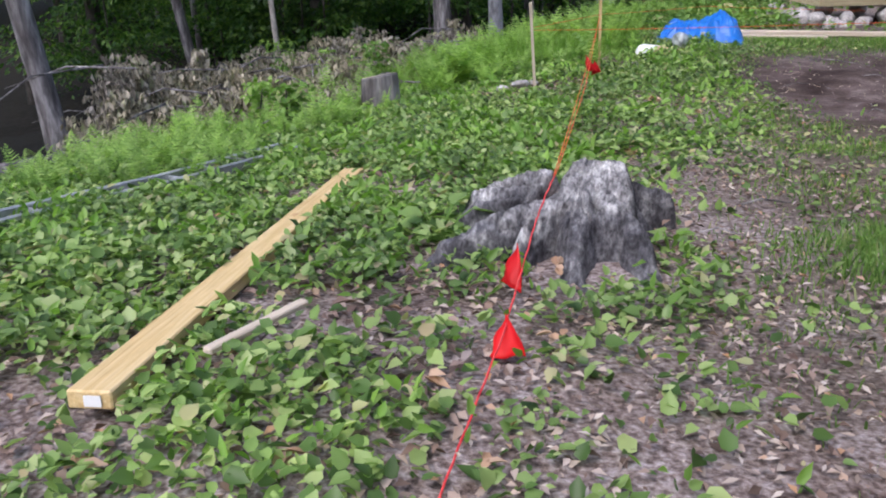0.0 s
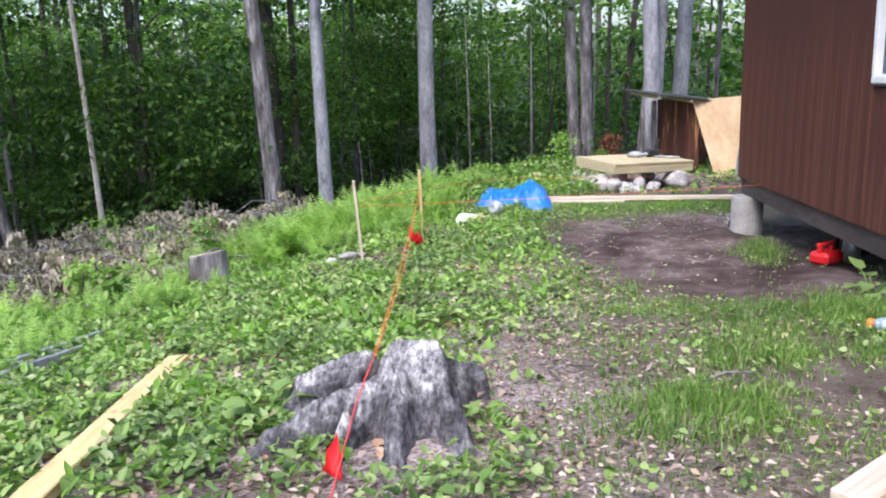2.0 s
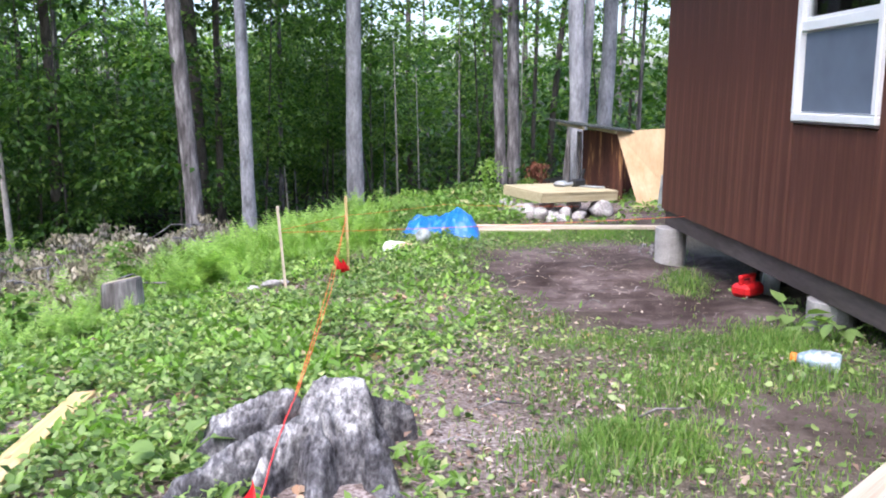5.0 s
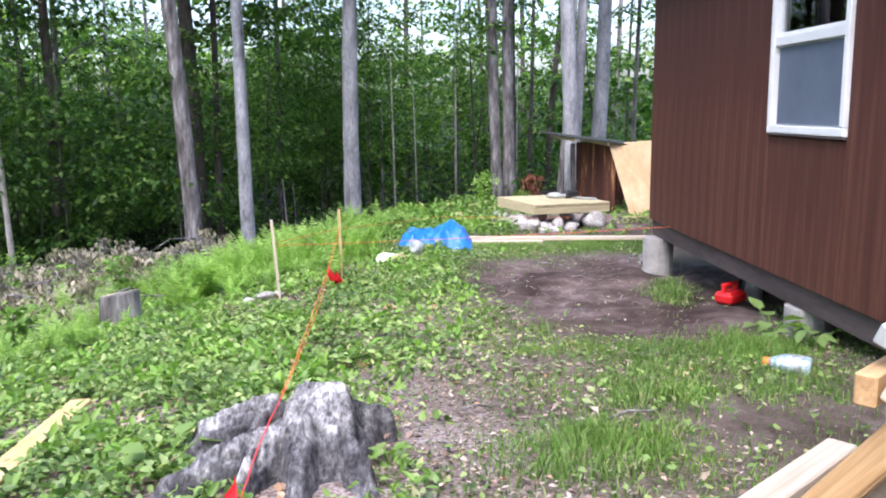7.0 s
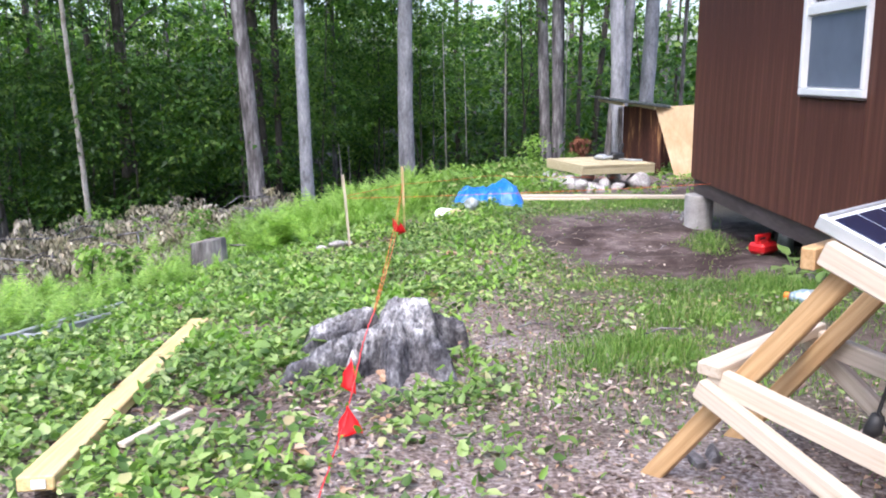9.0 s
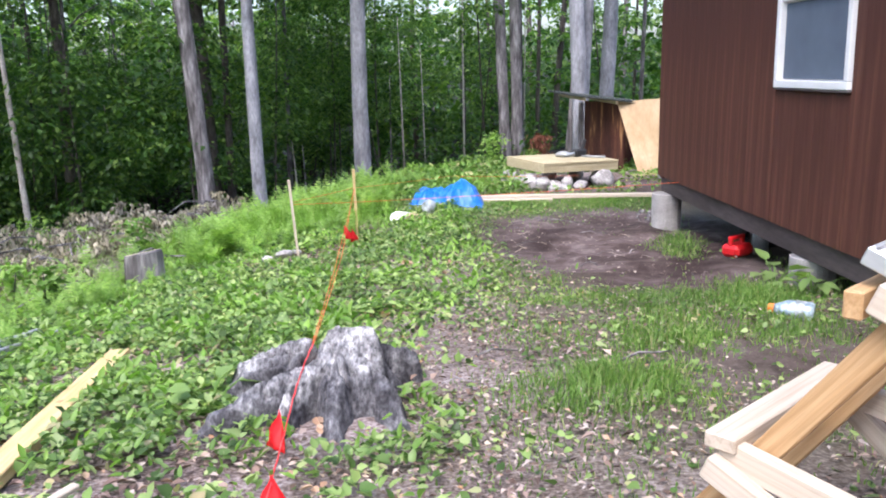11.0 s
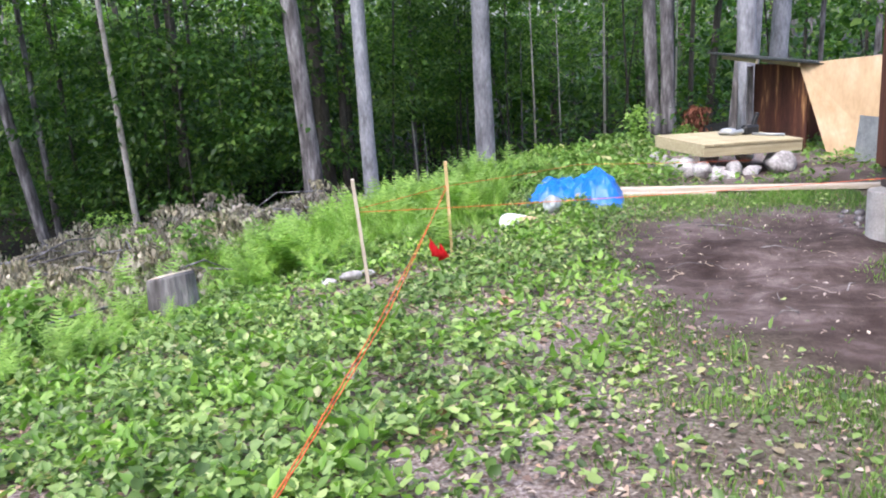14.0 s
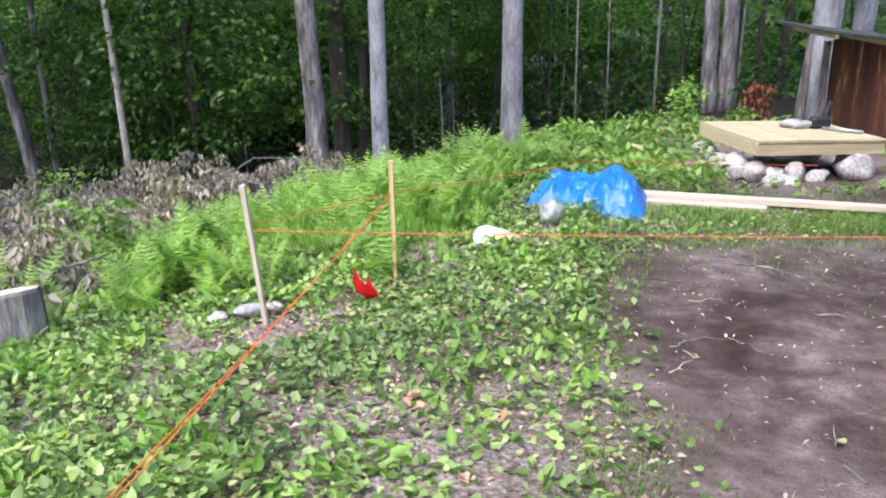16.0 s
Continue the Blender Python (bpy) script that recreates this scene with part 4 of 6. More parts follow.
def build_shelter():
    sh = thing("lean_to_shed", "small brown lean-to shed with a sloping metal roof", "shed")
    g = float(land(3.3, 13.4))
    part("side_panel", box(0.03, 0.95, 1.12, (3.32, 13.72, g + 0.54), pose(0, 0, 0, 0, 0, 28), 0.003), M_RUST, sh, "reddish-brown stained side panel with bare patches")
    part("back_panel", box(1.3, 0.03, 1.05, (3.75, 14.3, g + 0.5), pose(0, 0, 0, 0, 0, 8), 0.003), M_RUST, sh)
    bm = bmesh.new()
    roofm = pose(3.28, 13.62, 0.79, 3, 7.5, 14)
    box(1.55, 1.0, 0.012, (0, 0, 0), None, 0, bm)
    bmesh.ops.transform(bm, matrix=roofm, verts=bm.verts)
    sheet = part("roof", bm, M_ROOF, sh, "dark ribbed metal roof")
    for k in range(9):
        bm = box(1.55, 0.03, 0.018, (0, -0.46 + k * 0.115, 0.012), None, 0.004)
        bmesh.ops.transform(bm, matrix=roofm, verts=bm.verts)
        part("rib", bm, M_ROOF, sheet)
    for u in (-0.55, 0.0, 0.5):
        bm = box(0.035, 0.95, 0.05, (u, 0, -0.034), None, 0.003)
        bmesh.ops.transform(bm, matrix=roofm, verts=bm.verts)
        part("rafter", bm, M_TREATED, sh)
    part("post", box(0.07, 0.07, 1.15, (3.02, 14.1, g + 0.5), None, 0.004), M_BARK, sh)
    # plywood sheet leaning against the cabin's far end
    V = [(3.42, 13.28, 0.735), (4.35, 13.05, 0.80), (4.35, 12.75, -0.40), (3.66, 12.75, -0.40)]
    bm = bmesh.new()
    vs = [bm.verts.new(p) for p in V]
    face = bm.faces.new(vs)
    r = bmesh.ops.extrude_face_region(bm, geom=[face])
    bmesh.ops.translate(bm, vec=(0.004, 0.018, 0.004), verts=[v for v in r["geom"] if isinstance(v, bmesh.types.BMVert)])
    bmesh.ops.recalc_face_normals(bm, faces=bm.faces[:])
    tagged(part("plywood_sheet", bm, M_PLY, None), "tan plywood sheet with a slanted edge, standing by the shed", "plywood")
    tagged(part("roof_flashing", box(0.02, 0.5, 0.55, (3.95, 12.2, -0.12), pose(0, 0, 0, 0, 6, 20), 0.002), M_METAL, None), "grey sheet-metal offcut leaning behind the cabin", "sheet metal")


build_shelter()


def build_tarp():
    n, mrow = 60, 40
    V = []
    for j in range(mrow):
        for i in range(n):
            u, v = i / (n - 1), j / (mrow - 1)
            x, y = 0.10 + 0.92 * u + 0.06 * v, 10.10 + 0.95 * v - 0.22 * u + 0.1 * math.sin(6 * u)
            edge = min(1, 8 * min(u, 1 - u)) * min(1, 7 * min(v, 1 - v))
            ridge = (0.5 - abs(noise.noise((u * 4 + v * 3, v * 4 - u * 2, 5)))) * 0.26 + abs(noise.noise((u * 7, v * 6, 9))) * 0.20 + 0.10 * abs(noise.noise((u * 15, v * 12, 2)))
            body = 0.30 * math.exp(-(((u - 0.74) / 0.24) ** 2 + ((v - 0.42) / 0.35) ** 2)) + 0.09 * math.exp(-((u - 0.3) / 0.2) ** 2) + 0.03
            V.append((x, y, float(land(x, y)) + 0.012 + edge ** 0.6 * (0.32 * ridge + 0.75 * body)))
    F = [(j * n + i, j * n + i + 1, (j + 1) * n + i + 1, (j + 1) * n + i) for j in range(mrow - 1) for i in range(n - 1)]
    ob = place("tarp", mesh_from("tarp", V, F, M_TARP, False), None, "crumpled bright blue tarp heaped on the grass", "tarp")
    mod = ob.modifiers.new("thick", "SOLIDIFY")
    mod.thickness = 0.004


build_tarp()


def lathe(profile, sides=20):
    V, F = [], []
    ang = np.linspace(0, 2 * np.pi, sides, endpoint=False)
    for x, r in profile:
        V += [(x, r * math.cos(a), r * math.sin(a)) for a in ang]
    for i in range(len(profile) - 1):
        for k in range(sides):
            F.append((i * sides + k, (i + 1) * sides + k, (i + 1) * sides + (k + 1) % sides, i * sides + (k + 1) % sides))
    F += [tuple(range(sides)), tuple((len(profile) - 1) * sides + k for k in range(sides))[::-1]]
    return V, F


def lying(name, label, cat, x, y, yaw, r, pieces, tip=0):
    ob = thing(name, label, cat, pose(x, y, float(land(x, y)) + r * 0.8, 0, tip, yaw))
    for pn, prof, mat, lab in pieces:
        V, F = lathe(prof)
        place(pn, mesh_from(pn, V, F, mat, True), ob, lab)
    return ob


lying("plastic_jug", "white plastic jug with a tan end lying in the weeds", "jug", 0.09, 8.95, -38, 0.075, [
    ("jug_body", [(-0.17, 0.03), (-0.16, 0.07), (-0.12, 0.085), (0.05, 0.085), (0.06, 0.08)], M_WHITE, ""),
    ("jug_end", [(0.06, 0.081), (0.15, 0.08), (0.165, 0.06), (0.17, 0.02)], M_KHAKI, "tan end")])
bottle = lying("plastic_bottle", "large clear plastic bottle with an orange cap lying on the grass", "bottle", 2.19, 4.50, -35, 0.072, [
    ("bottle_body", [(-0.055, 0.03), (-0.02, 0.045), (0.03, 0.068), (0.06, 0.072), (0.19, 0.072), (0.21, 0.06), (0.212, 0.02)], M_BOTTLE, ""),
    ("label_band", [(0.09, 0.0735), (0.15, 0.0735), (0.151, 0.0725)], M_BAG, "pale worn label"),
    ("cap", [(-0.095, 0.026), (-0.09, 0.031), (-0.06, 0.031), (-0.055, 0.026)], M_CAP, "orange cap")])
bottle.scale = (0.78, 0.78, 0.78)
bottle.location.z -= 0.012
rough_stone("plastic_bag", 0.36, 9.72, float(land(0.36, 9.72)) + 0.06, 0.115, 5, 0.85, M_BAG, label="crumpled translucent plastic bag in the grass", category="bag")


def build_gas_can():
    x, y = 2.78, 6.64
    can = thing("gas_can", "red plastic fuel can standing under the cabin", "fuel can", pose(x, y, float(land(x, y)) + 0.01, 0, 0, 35))
    bm = box(0.24, 0.16, 0.10, (0, 0, 0.052), None, 0.028)
    part("can_body", bm, M_RED, can)
    bm = bmesh.new()
    box(0.035, 0.035, 0.06, (-0.09, 0, 0.125), None, 0.008, bm)
    box(0.035, 0.035, 0.06, (0.06, 0, 0.125), None, 0.008, bm)
    box(0.20, 0.035, 0.03, (-0.015, 0, 0.155), None, 0.008, bm)
    part("carry_handle", bm, M_RED, can)
    V, F = lathe([(0, 0.028), (0.03, 0.028), (0.035, 0.018), (0.13, 0.012)])
    sp = place("spout", mesh_from("spout", V, F, M_BLACK, True), can)
    sp.matrix_basis = pose(0.10, 0, 0.108, 0, -60, 0)
    bk = thing("black_bucket", "black bucket standing in the dark under the cabin", "bucket", pose(3.22, 7.15, float(land(3.22, 7.15)), 0, -90, 0))
    V, F = lathe([(0, 0.10), (0.02, 0.11), (0.24, 0.13), (0.25, 0.135), (0.252, 0.12), (0.1, 0.11)])
    place("pail", mesh_from("pail", V, F, M_BLACK, True), bk)
    jar = thing("grey_canister", "small grey canister standing under the cabin", "canister", pose(3.02, 6.75, float(land(3.02, 6.75)), 0, -90, 0))
    V, F = lathe([(0, 0.06), (0.17, 0.06), (0.19, 0.05), (0.2, 0.02)])
    place("canister_body", mesh_from("canister_body", V, F, M_METAL, True), jar)
    tagged(bar("steel_rod", [(2.98, 6.85, float(land(2.98, 6.85))), (3.03, 6.9, 0.03)], 0.008, M_METAL), "thin grey rod leaning under the cabin", "rod")


build_gas_can()

for i, (x, y, r) in enumerate([(2.74, 8.98, 0.055), (2.64, 9.1, 0.04), (2.82, 9.2, 0.07), (2.68, 8.85, 0.035), (2.60, 8.95, 0.03), (2.73, 9.28, 0.05), (2.9, 9.05, 0.06), (2.66, 8.72, 0.025), (2.58, 8.8, 0.02)]):
    rough_stone("loose_stone", x, y, float(land(x, y)) + r * 0.3, r * 0.75, 60 + i, 0.7, M_BARK, label="small grey stone by the pier", category="stone", group="stones by the pier")
for i, (x, y, r) in enumerate([(-1.02, 7.68, 0.075), (-1.17, 7.62, 0.055), (-0.93, 7.76, 0.05), (-1.10, 7.80, 0.045)]):
    rough_stone("loose_stone", x, y, float(land(x, y)) + 0.02 + r * 0.5, r * 1.2, 90 + i, 0.42, M_ROCK, label="broken grey stone beside a wooden stake", category="stone", group="stones by the stake")
lumber("weathered_board", rest(2.95, 4.55, 0.03), rest(3.3, 5.0, 0.035), 0.14, 0.03, M_SKIRT, "weathered brown board lying under the cabin", "board")

# rail of galvanised channel half sunk in the weeds, and a grey log beyond
pipe = [rest(-2.03, 5.16, 0.055), rest(-2.30, 4.25, 0.06), rest(-2.62, 3.30, 0.055), rest(-3.1, 2.1, 0.05)]
ch = thing("metal_ladder", "galvanised metal ladder section lying in the weeds", "ladder")
for dx in (0.0, 0.14):
    pp = [(p[0] - dx, p[1] + dx * 0.3, p[2]) for p in pipe]
    bm = bmesh.new()
    for a, b in zip(pp, pp[1:]):
        one = plank_between(a, b, 0.032, 0.055, (0, 0, 1), 0.004)
        tmp = bpy.data.meshes.new("tmp")
        one.to_mesh(tmp)
        one.free()
        bm.from_mesh(tmp)
        bpy.data.meshes.remove(tmp)
    part("side_rail", bm, M_METAL, ch)
for t in np.linspace(0.05, 0.95, 11):
    k = min(2, int(t * 3))
    f = t * 3 - k
    p = Vector(pipe[k]).lerp(Vector(pipe[k + 1]), f)
    bar("rung", [p, p + Vector((-0.14, 0.042, 0))], 0.013, M_METAL, ch, 8)
bar("fallen_log", [rest(-7.2, 5.6, 0.03), rest(-6.2, 6.6, 0.06), rest(-5.1, 7.7, 0.04)], [0.09, 0.085, 0.07], M_BARK, None, 12, 0.05, 3, label="grey barkless log lying at the edge of the wood", category="log")

# twigs
for i, (x, y, a, L, r) in enumerate([(0.55, 3.85, 12, 0.20, 0.008), (1.72, 8.7, -35, 0.55, 0.008), (1.45, 8.9, 5, 0.35, 0.006), (1.25, 7.6, 15, 0.3, 0.006), (1.9, 8.0, -20, 0.28, 0.006), (1.2, 3.7, 25, 0.30, 0.010), (0.35, 3.4, -10, 0.16, 0.006), (1.5, 6.3, 40, 0.2, 0.005), (2.0, 6.9, 60, 0.2, 0.006), (1.05, 8.4, 3, 0.4, 0.006)]):
    dx, dy = math.cos(radians(a)) * L / 2, math.sin(radians(a)) * L / 2
    pts = [rest(x - dx, y - dy, 0.03), rest(x - dx * 0.2, y - dy * 0.2 + 0.02, 0.05), rest(x + dx * 0.4, y + dy * 0.4 - 0.01, 0.045), rest(x + dx, y + dy, 0.035)]
    bar("twig", pts, [r * 0.7, r * 0.6, r * 0.5, r * 0.3], M_BARK, None, 6, 0.15, i, label="dry fallen twig on the ground", category="twig", group="twigs")
for i, (x, y, a) in enumerate([(0.93, 2.06, 80), (0.86, 2.02, 95)]):
    V, F = tube([(-0.05, 0, 0), (0, 0.004, 0.004), (0.06, 0, 0)], [0.016, 0.022, 0.014], 7, True, 0.3, i)
    ob = place("wood_chunk", mesh_from("wood_chunk", V, F, M_BARK), None, "grey split chunk of wood on the litter", "wood chunk", "wood chunks")
    ob.matrix_world = pose(x, y, float(land(x, y)) + 0.03, 0, 0, a)


# ---- trees and woods ----
def sprays(rng, centres, per, radius, length, drop=0.25):
    """Leaf bases and turns for flat, drooping sprays round the given centres."""
    n = len(centres) * per
    C = np.repeat(np.asarray(centres, float), per, 0)
    a = rng.uniform(0, 2 * np.pi, n)
    r = np.sqrt(rng.uniform(0, 1, n)) * np.repeat(np.broadcast_to(radius, len(centres)), per)
    P = C + np.stack([r * np.cos(a), r * np.sin(a), -drop * r ** 1.5 + rng.normal(0, 0.07, n)], -1)
    yaw = a + rng.normal(0, 0.7, n)
    return P, yaw, rng.normal(-0.35, 0.3, n), rng.normal(0, 0.45, n), length * rng.uniform(0.7, 1.3, n)


def trunk_mesh(h, r0, r1, lean, seed, mat, sides=14, bend=0.06, flare=1.3, steps=26):
    rng = np.random.default_rng(seed)
    zs = np.linspace(0, 1, steps) ** 1.15 * h
    ph = rng.uniform(0, 6, 4)
    pts = [(lean[0] * z + bend * math.sin(0.55 * z + ph[0]) - bend * math.sin(ph[0]), lean[1] * z + bend * math.sin(0.5 * z + ph[1]) - bend * math.sin(ph[1]), z) for z in zs]
    rad = [(r0 + (r1 - r0) * z / h) * (1 + (flare - 1) * math.exp(-z / 0.25)) for z in zs]
    pts[0] = (pts[0][0], pts[0][1], -0.3)
    V, F = tube(pts, rad, sides, True, 0.075, seed)
    return mesh_from("trunk", V, F, mat, True), pts


def limbs(parent, pts, mat, seed, z0, z1, count, reach):
    rng = np.random.default_rng(seed)
    P = np.array(pts)
    tips = []
    for k in range(count):
        z = rng.uniform(z0, z1)
        x, y = np.interp(z, P[:, 2], P[:, 0]), np.interp(z, P[:, 2], P[:, 1])
        a, L = rng.uniform(0, 2 * np.pi), reach * rng.uniform(0.6, 1.2)
        q = [(x, y, z), (x + 0.4 * L * math.cos(a), y + 0.4 * L * math.sin(a), z + 0.25 * L), (x + L * math.cos(a), y + L * math.sin(a), z + 0.45 * L)]
        V, F = tube(q, [0.035 * reach / 1.5, 0.022 * reach / 1.5, 0.007], 6)
        place("limb", mesh_from("limb", V, F, mat, True), parent)
        tips += [q[1], q[2]]
    return tips


def crown_mesh(seed, z0, z1, spread, count, per, radius, length, mat=None):
    rng = np.random.default_rng(seed)
    z = rng.uniform(z0, z1, count)
    a = rng.uniform(0, 2 * np.pi, count)
    r = spread * np.sqrt(rng.uniform(0.02, 1, count)) * np.sin(np.pi * np.clip((z - z0) / (z1 - z0) * 0.9 + 0.08, 0, 1)) ** 0.6
    C = np.stack([r * np.cos(a), r * np.sin(a), z], -1)
    P, yaw, tilt, roll, L = sprays(rng, C, per, rng.uniform(0.5, 1.1, count) * radius, length)
    return leaf_mesh("crown", P, yaw, tilt, roll, L, L * 0.62, mat or M_WOODLEAF, 0.2)


# crowns mostly unseen above the view, added to shade the wood below
CROWNS = [crown_mesh(100 + i, 6.0, 13.5, 3.2, 70, 34, 1.1, 0.20) for i in range(3)]
LOWSPRAYS = [crown_mesh(200 + i, 1.9, 6.6, 2.0, 27, 64, 0.80, 0.125, M_LITLEAF) for i in range(4)]
# low sprays in the darker leaf colour, painting the left wood's shade
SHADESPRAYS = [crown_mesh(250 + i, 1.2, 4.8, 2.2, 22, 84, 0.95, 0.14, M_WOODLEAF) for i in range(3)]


def tree(name, base, top, r0, mat, seed, label, crown=True, h=15.0, low=None, z=None, shady=False):
    """base and top: two places on the trunk's axis, which set its lean."""
    g = float(land(base[0], base[1])) if z is None else z
    dz = top[2] - base[2]
    lean = ((top[0] - base[0]) / dz, (top[1] - base[1]) / dz)
    x0, y0 = base[0] + lean[0] * (g - base[2]), base[1] + lean[1] * (g - base[2])
    ob = thing(name, label, "tree", pose(x0, y0, g))
    me, pts = trunk_mesh(h, r0, r0 * 0.35, lean, seed, mat, 16 if r0 > 0.1 else 9, 0.035 if r0 > 0.1 else 0.02)
    place("trunk", me, ob)
    limbs(ob, pts, mat, seed, 5.5, h * 0.9, 5, 1.8)
    if crown:
        c = place("crown", CROWNS[seed % 3], ob)
        c.location = (lean[0] * 8, lean[1] * 8, 0)
        c.rotation_euler = (0, 0, seed * 1.3)
    if low is not None:
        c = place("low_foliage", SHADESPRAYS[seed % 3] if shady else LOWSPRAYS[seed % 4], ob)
        c.location = (0, 0, low)
        c.rotation_euler = (0, 0, seed * 0.7)
    return ob


GREY, PALE = "tall straight tree with rough grey bark at the wood's edge", "tall straight tree with smooth pale grey bark"
tree("tree", (-9.78, 17.31, -1.82), (-10.05, 17.13, 0.98), 0.12, M_BARK, 1, "slim leaning grey-barked tree behind the brush pile", h=13)
tree("tree", (-7.50, 16.85, -1.62), (-7.54, 16.8, 2.19), 0.065, M_BIRCH, 2, "thin pale birch pole standing behind the brush pile", h=12)
tree("tree", (-3.76, 16.22, -1.62), (-3.95, 16.15, 3.4), 0.165, M_BARK, 3, GREY)
tree("tree", (-4.28, 19.0, -1.9), (-4.41, 18.97, 2.6), 0.18, M_DARKBARK, 4, GREY)
tree("tree", (-2.78, 16.3, -1.12), (-2.86, 16.29, 3.01), 0.13, M_BEECH, 5, PALE)
tree("tree", (-0.775, 16.54, -0.85), (-0.715, 16.55, 3.04), 0.16, M_BEECH, 6, PALE)
tree("tree", (2.2, 17.96, -0.59), (2.09, 17.97, 3.19), 0.12, M_BARK, 7, GREY)
tree("tree", (2.45, 17.96, -0.6), (2.47, 17.96, 3.19), 0.13, M_BARK, 8, GREY)
tree("tree", (3.16, 14.75, -0.16), (2.98, 14.79, 2.85), 0.14, M_BEECH, 9, "pale tree with split grey bark standing behind the shed")
tree("tree", (3.27, 15.11, 0.99), (3.33, 15.1, 2.88), 0.10, M_BEECH, 10, "pale forked tree standing behind the shed")
tree("tree", (3.02, 14.9, 0.5), (3.2, 14.9, 2.9), 0.06, M_BARK, 12, "slim grey stem growing against a larger tree")
tree("tree", (4.44, 18.39, 0.79), (4.53, 18.38, 3.24), 0.17, M_BEECH, 11, PALE)
# added trees, mostly out of view, that block sky light from the left wood
for i, (x, y) in enumerate([(-12.5, 10.5), (-11.5, 6.0), (-14.5, 13.5), (-10.5, 3.0), (-13.0, 18.5)]):
    z = float(land(x, y))
    tree("forest_tree", (x, y, z), (x + 0.1, y, z + 4), 0.14, M_DARKBARK, 150 + i, "dark-barked tree added beside the view to shade the left wood", h=14, z=z)
tree("tree", (-6.33, 8.34, -1.21), (-6.43, 8.2, 0.5), 0.125, M_BARK, 13, "leaning rough-barked tree at the edge of the slope", h=13)

SAP = "young understorey tree with layered green sprays in the wood"
FAR = "tall dark-barked forest tree deeper in the wood"
spots = []
rng = np.random.default_rng(21)
tries = 0
while len(spots) < 62 and tries < 6000:
    tries += 1
    y = rng.uniform(18.5, 42)
    x = rng.uniform(-0.62 * y - 4, 0.42 * y + 4)
    if all(math.hypot(x - a, y - b) > 1.9 for a, b in spots):
        spots.append((x, y))
for i, (x, y) in enumerate(spots):
    z = float(land(x, y))
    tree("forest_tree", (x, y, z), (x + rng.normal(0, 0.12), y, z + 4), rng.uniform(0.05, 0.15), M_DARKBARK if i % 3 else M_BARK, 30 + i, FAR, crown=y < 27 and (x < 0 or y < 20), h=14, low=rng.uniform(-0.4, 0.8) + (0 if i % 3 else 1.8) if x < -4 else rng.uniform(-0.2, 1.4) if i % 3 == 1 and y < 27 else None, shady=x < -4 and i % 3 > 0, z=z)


def sapling(seed, h):
    ob = thing("sapling", SAP, "tree", group="understorey")
    me, pts = trunk_mesh(h, 0.026, 0.008, (0.02, 0.01), seed, M_DARKBARK, 7, 0.07, 1.1, 8)
    place("trunk", me, ob)
    place("crown", SHADESPRAYS[seed % 3] if seed >= 504 else LOWSPRAYS[seed % 4], ob)
    return ob


kinds = [sapling(500 + k, 6.5) for k in range(8)]
placed = 0
while placed < 72:
    y = rng.uniform(17.2, 36)
    x = rng.uniform(-0.62 * y - 3, 0.40 * y + 3)
    if (-1.2 < x < 0.0 and y < 18) or (x > 0.8 and rng.uniform() < 0.5):
        continue
    zg = float(land(x, y))
    m = pose(x, y, zg - 0.05, rng.normal(0, 3), rng.normal(0, 3), rng.uniform(0, 360))
    if placed < 8:
        kinds[placed].matrix_world = m
    else:
        copy_thing(kinds[placed % 4 + (4 if x < -3.5 else 0)], m)
    placed += 1

# a ring of trees on the other sides closes the clearing
ring = 0
for k in range(46):
    a = radians(rng.uniform(100, 400))
    d = rng.uniform(17, 30)
    x, y = d * math.cos(a), 4 + d * math.sin(a)
    if y > 14 or (x > 1 and x < 9 and -5 < y < 10):
        continue
    z = float(land(x, y))
    tree("forest_tree", (x, y, z), (x + 0.1, y, z + 4), rng.uniform(0.10, 0.2), M_BARK, 200 + k, "tall grey-barked tree closing the clearing behind the yard", h=14, low=-0.3, z=z)


def shrub(x, y, seed, scale, mat_label, label):
    ob = thing("shrub", label, "shrub", pose(x, y, float(land(x, y)) - 0.04, 0, 0, seed * 50))
    V, F = tube([(0, 0, -0.1), (0.03, 0.02, 0.5 * scale), (0.0, 0.06, 1.1 * scale)], [0.014, 0.01, 0.004], 6)
    place("stem", mesh_from("stem", V, F, M_DARKBARK, True), ob)
    rg = np.random.default_rng(seed)
    n = int(340 * scale) + 60
    P = np.stack([rg.normal(0, 0.20 * scale, n), rg.normal(0, 0.20 * scale, n), rg.uniform(0.08, 1.25 * scale, n)], -1)
    L = 0.075 * rg.uniform(0.7, 1.4, n)
    place("foliage", leaf_mesh("foliage", P, rg.uniform(0, 6.3, n), rg.normal(-0.2, 0.4, n), rg.normal(0, 0.4, n), L, L * 0.6, mat_label, 0.2), ob)
    return ob


shrub(1.55, 13.9, 1, 0.55, M_FERN, "bright yellow-green shrub beside the platform")
for i, (x, y, s) in enumerate([(0.9, 13.4, 0.24), (0.4, 13.2, 0.22), (-0.1, 13.0, 0.22), (-0.6, 13.3, 0.26), (1.1, 14.2, 0.28), (0.2, 14.3, 0.28), (-2.9, 9.3, 0.5), (-3.7, 9.9, 0.5), (-2.7, 6.6, 0.36), (-3.3, 7.3, 0.4), (-4.6, 10.8, 0.5), (-5.3, 12.0, 0.7), (2.2, 14.4, 0.28)]):
    shrub(x, y, 10 + i, s, M_FERN if i % 2 else M_GRASS, "low leafy green bush on the bank")
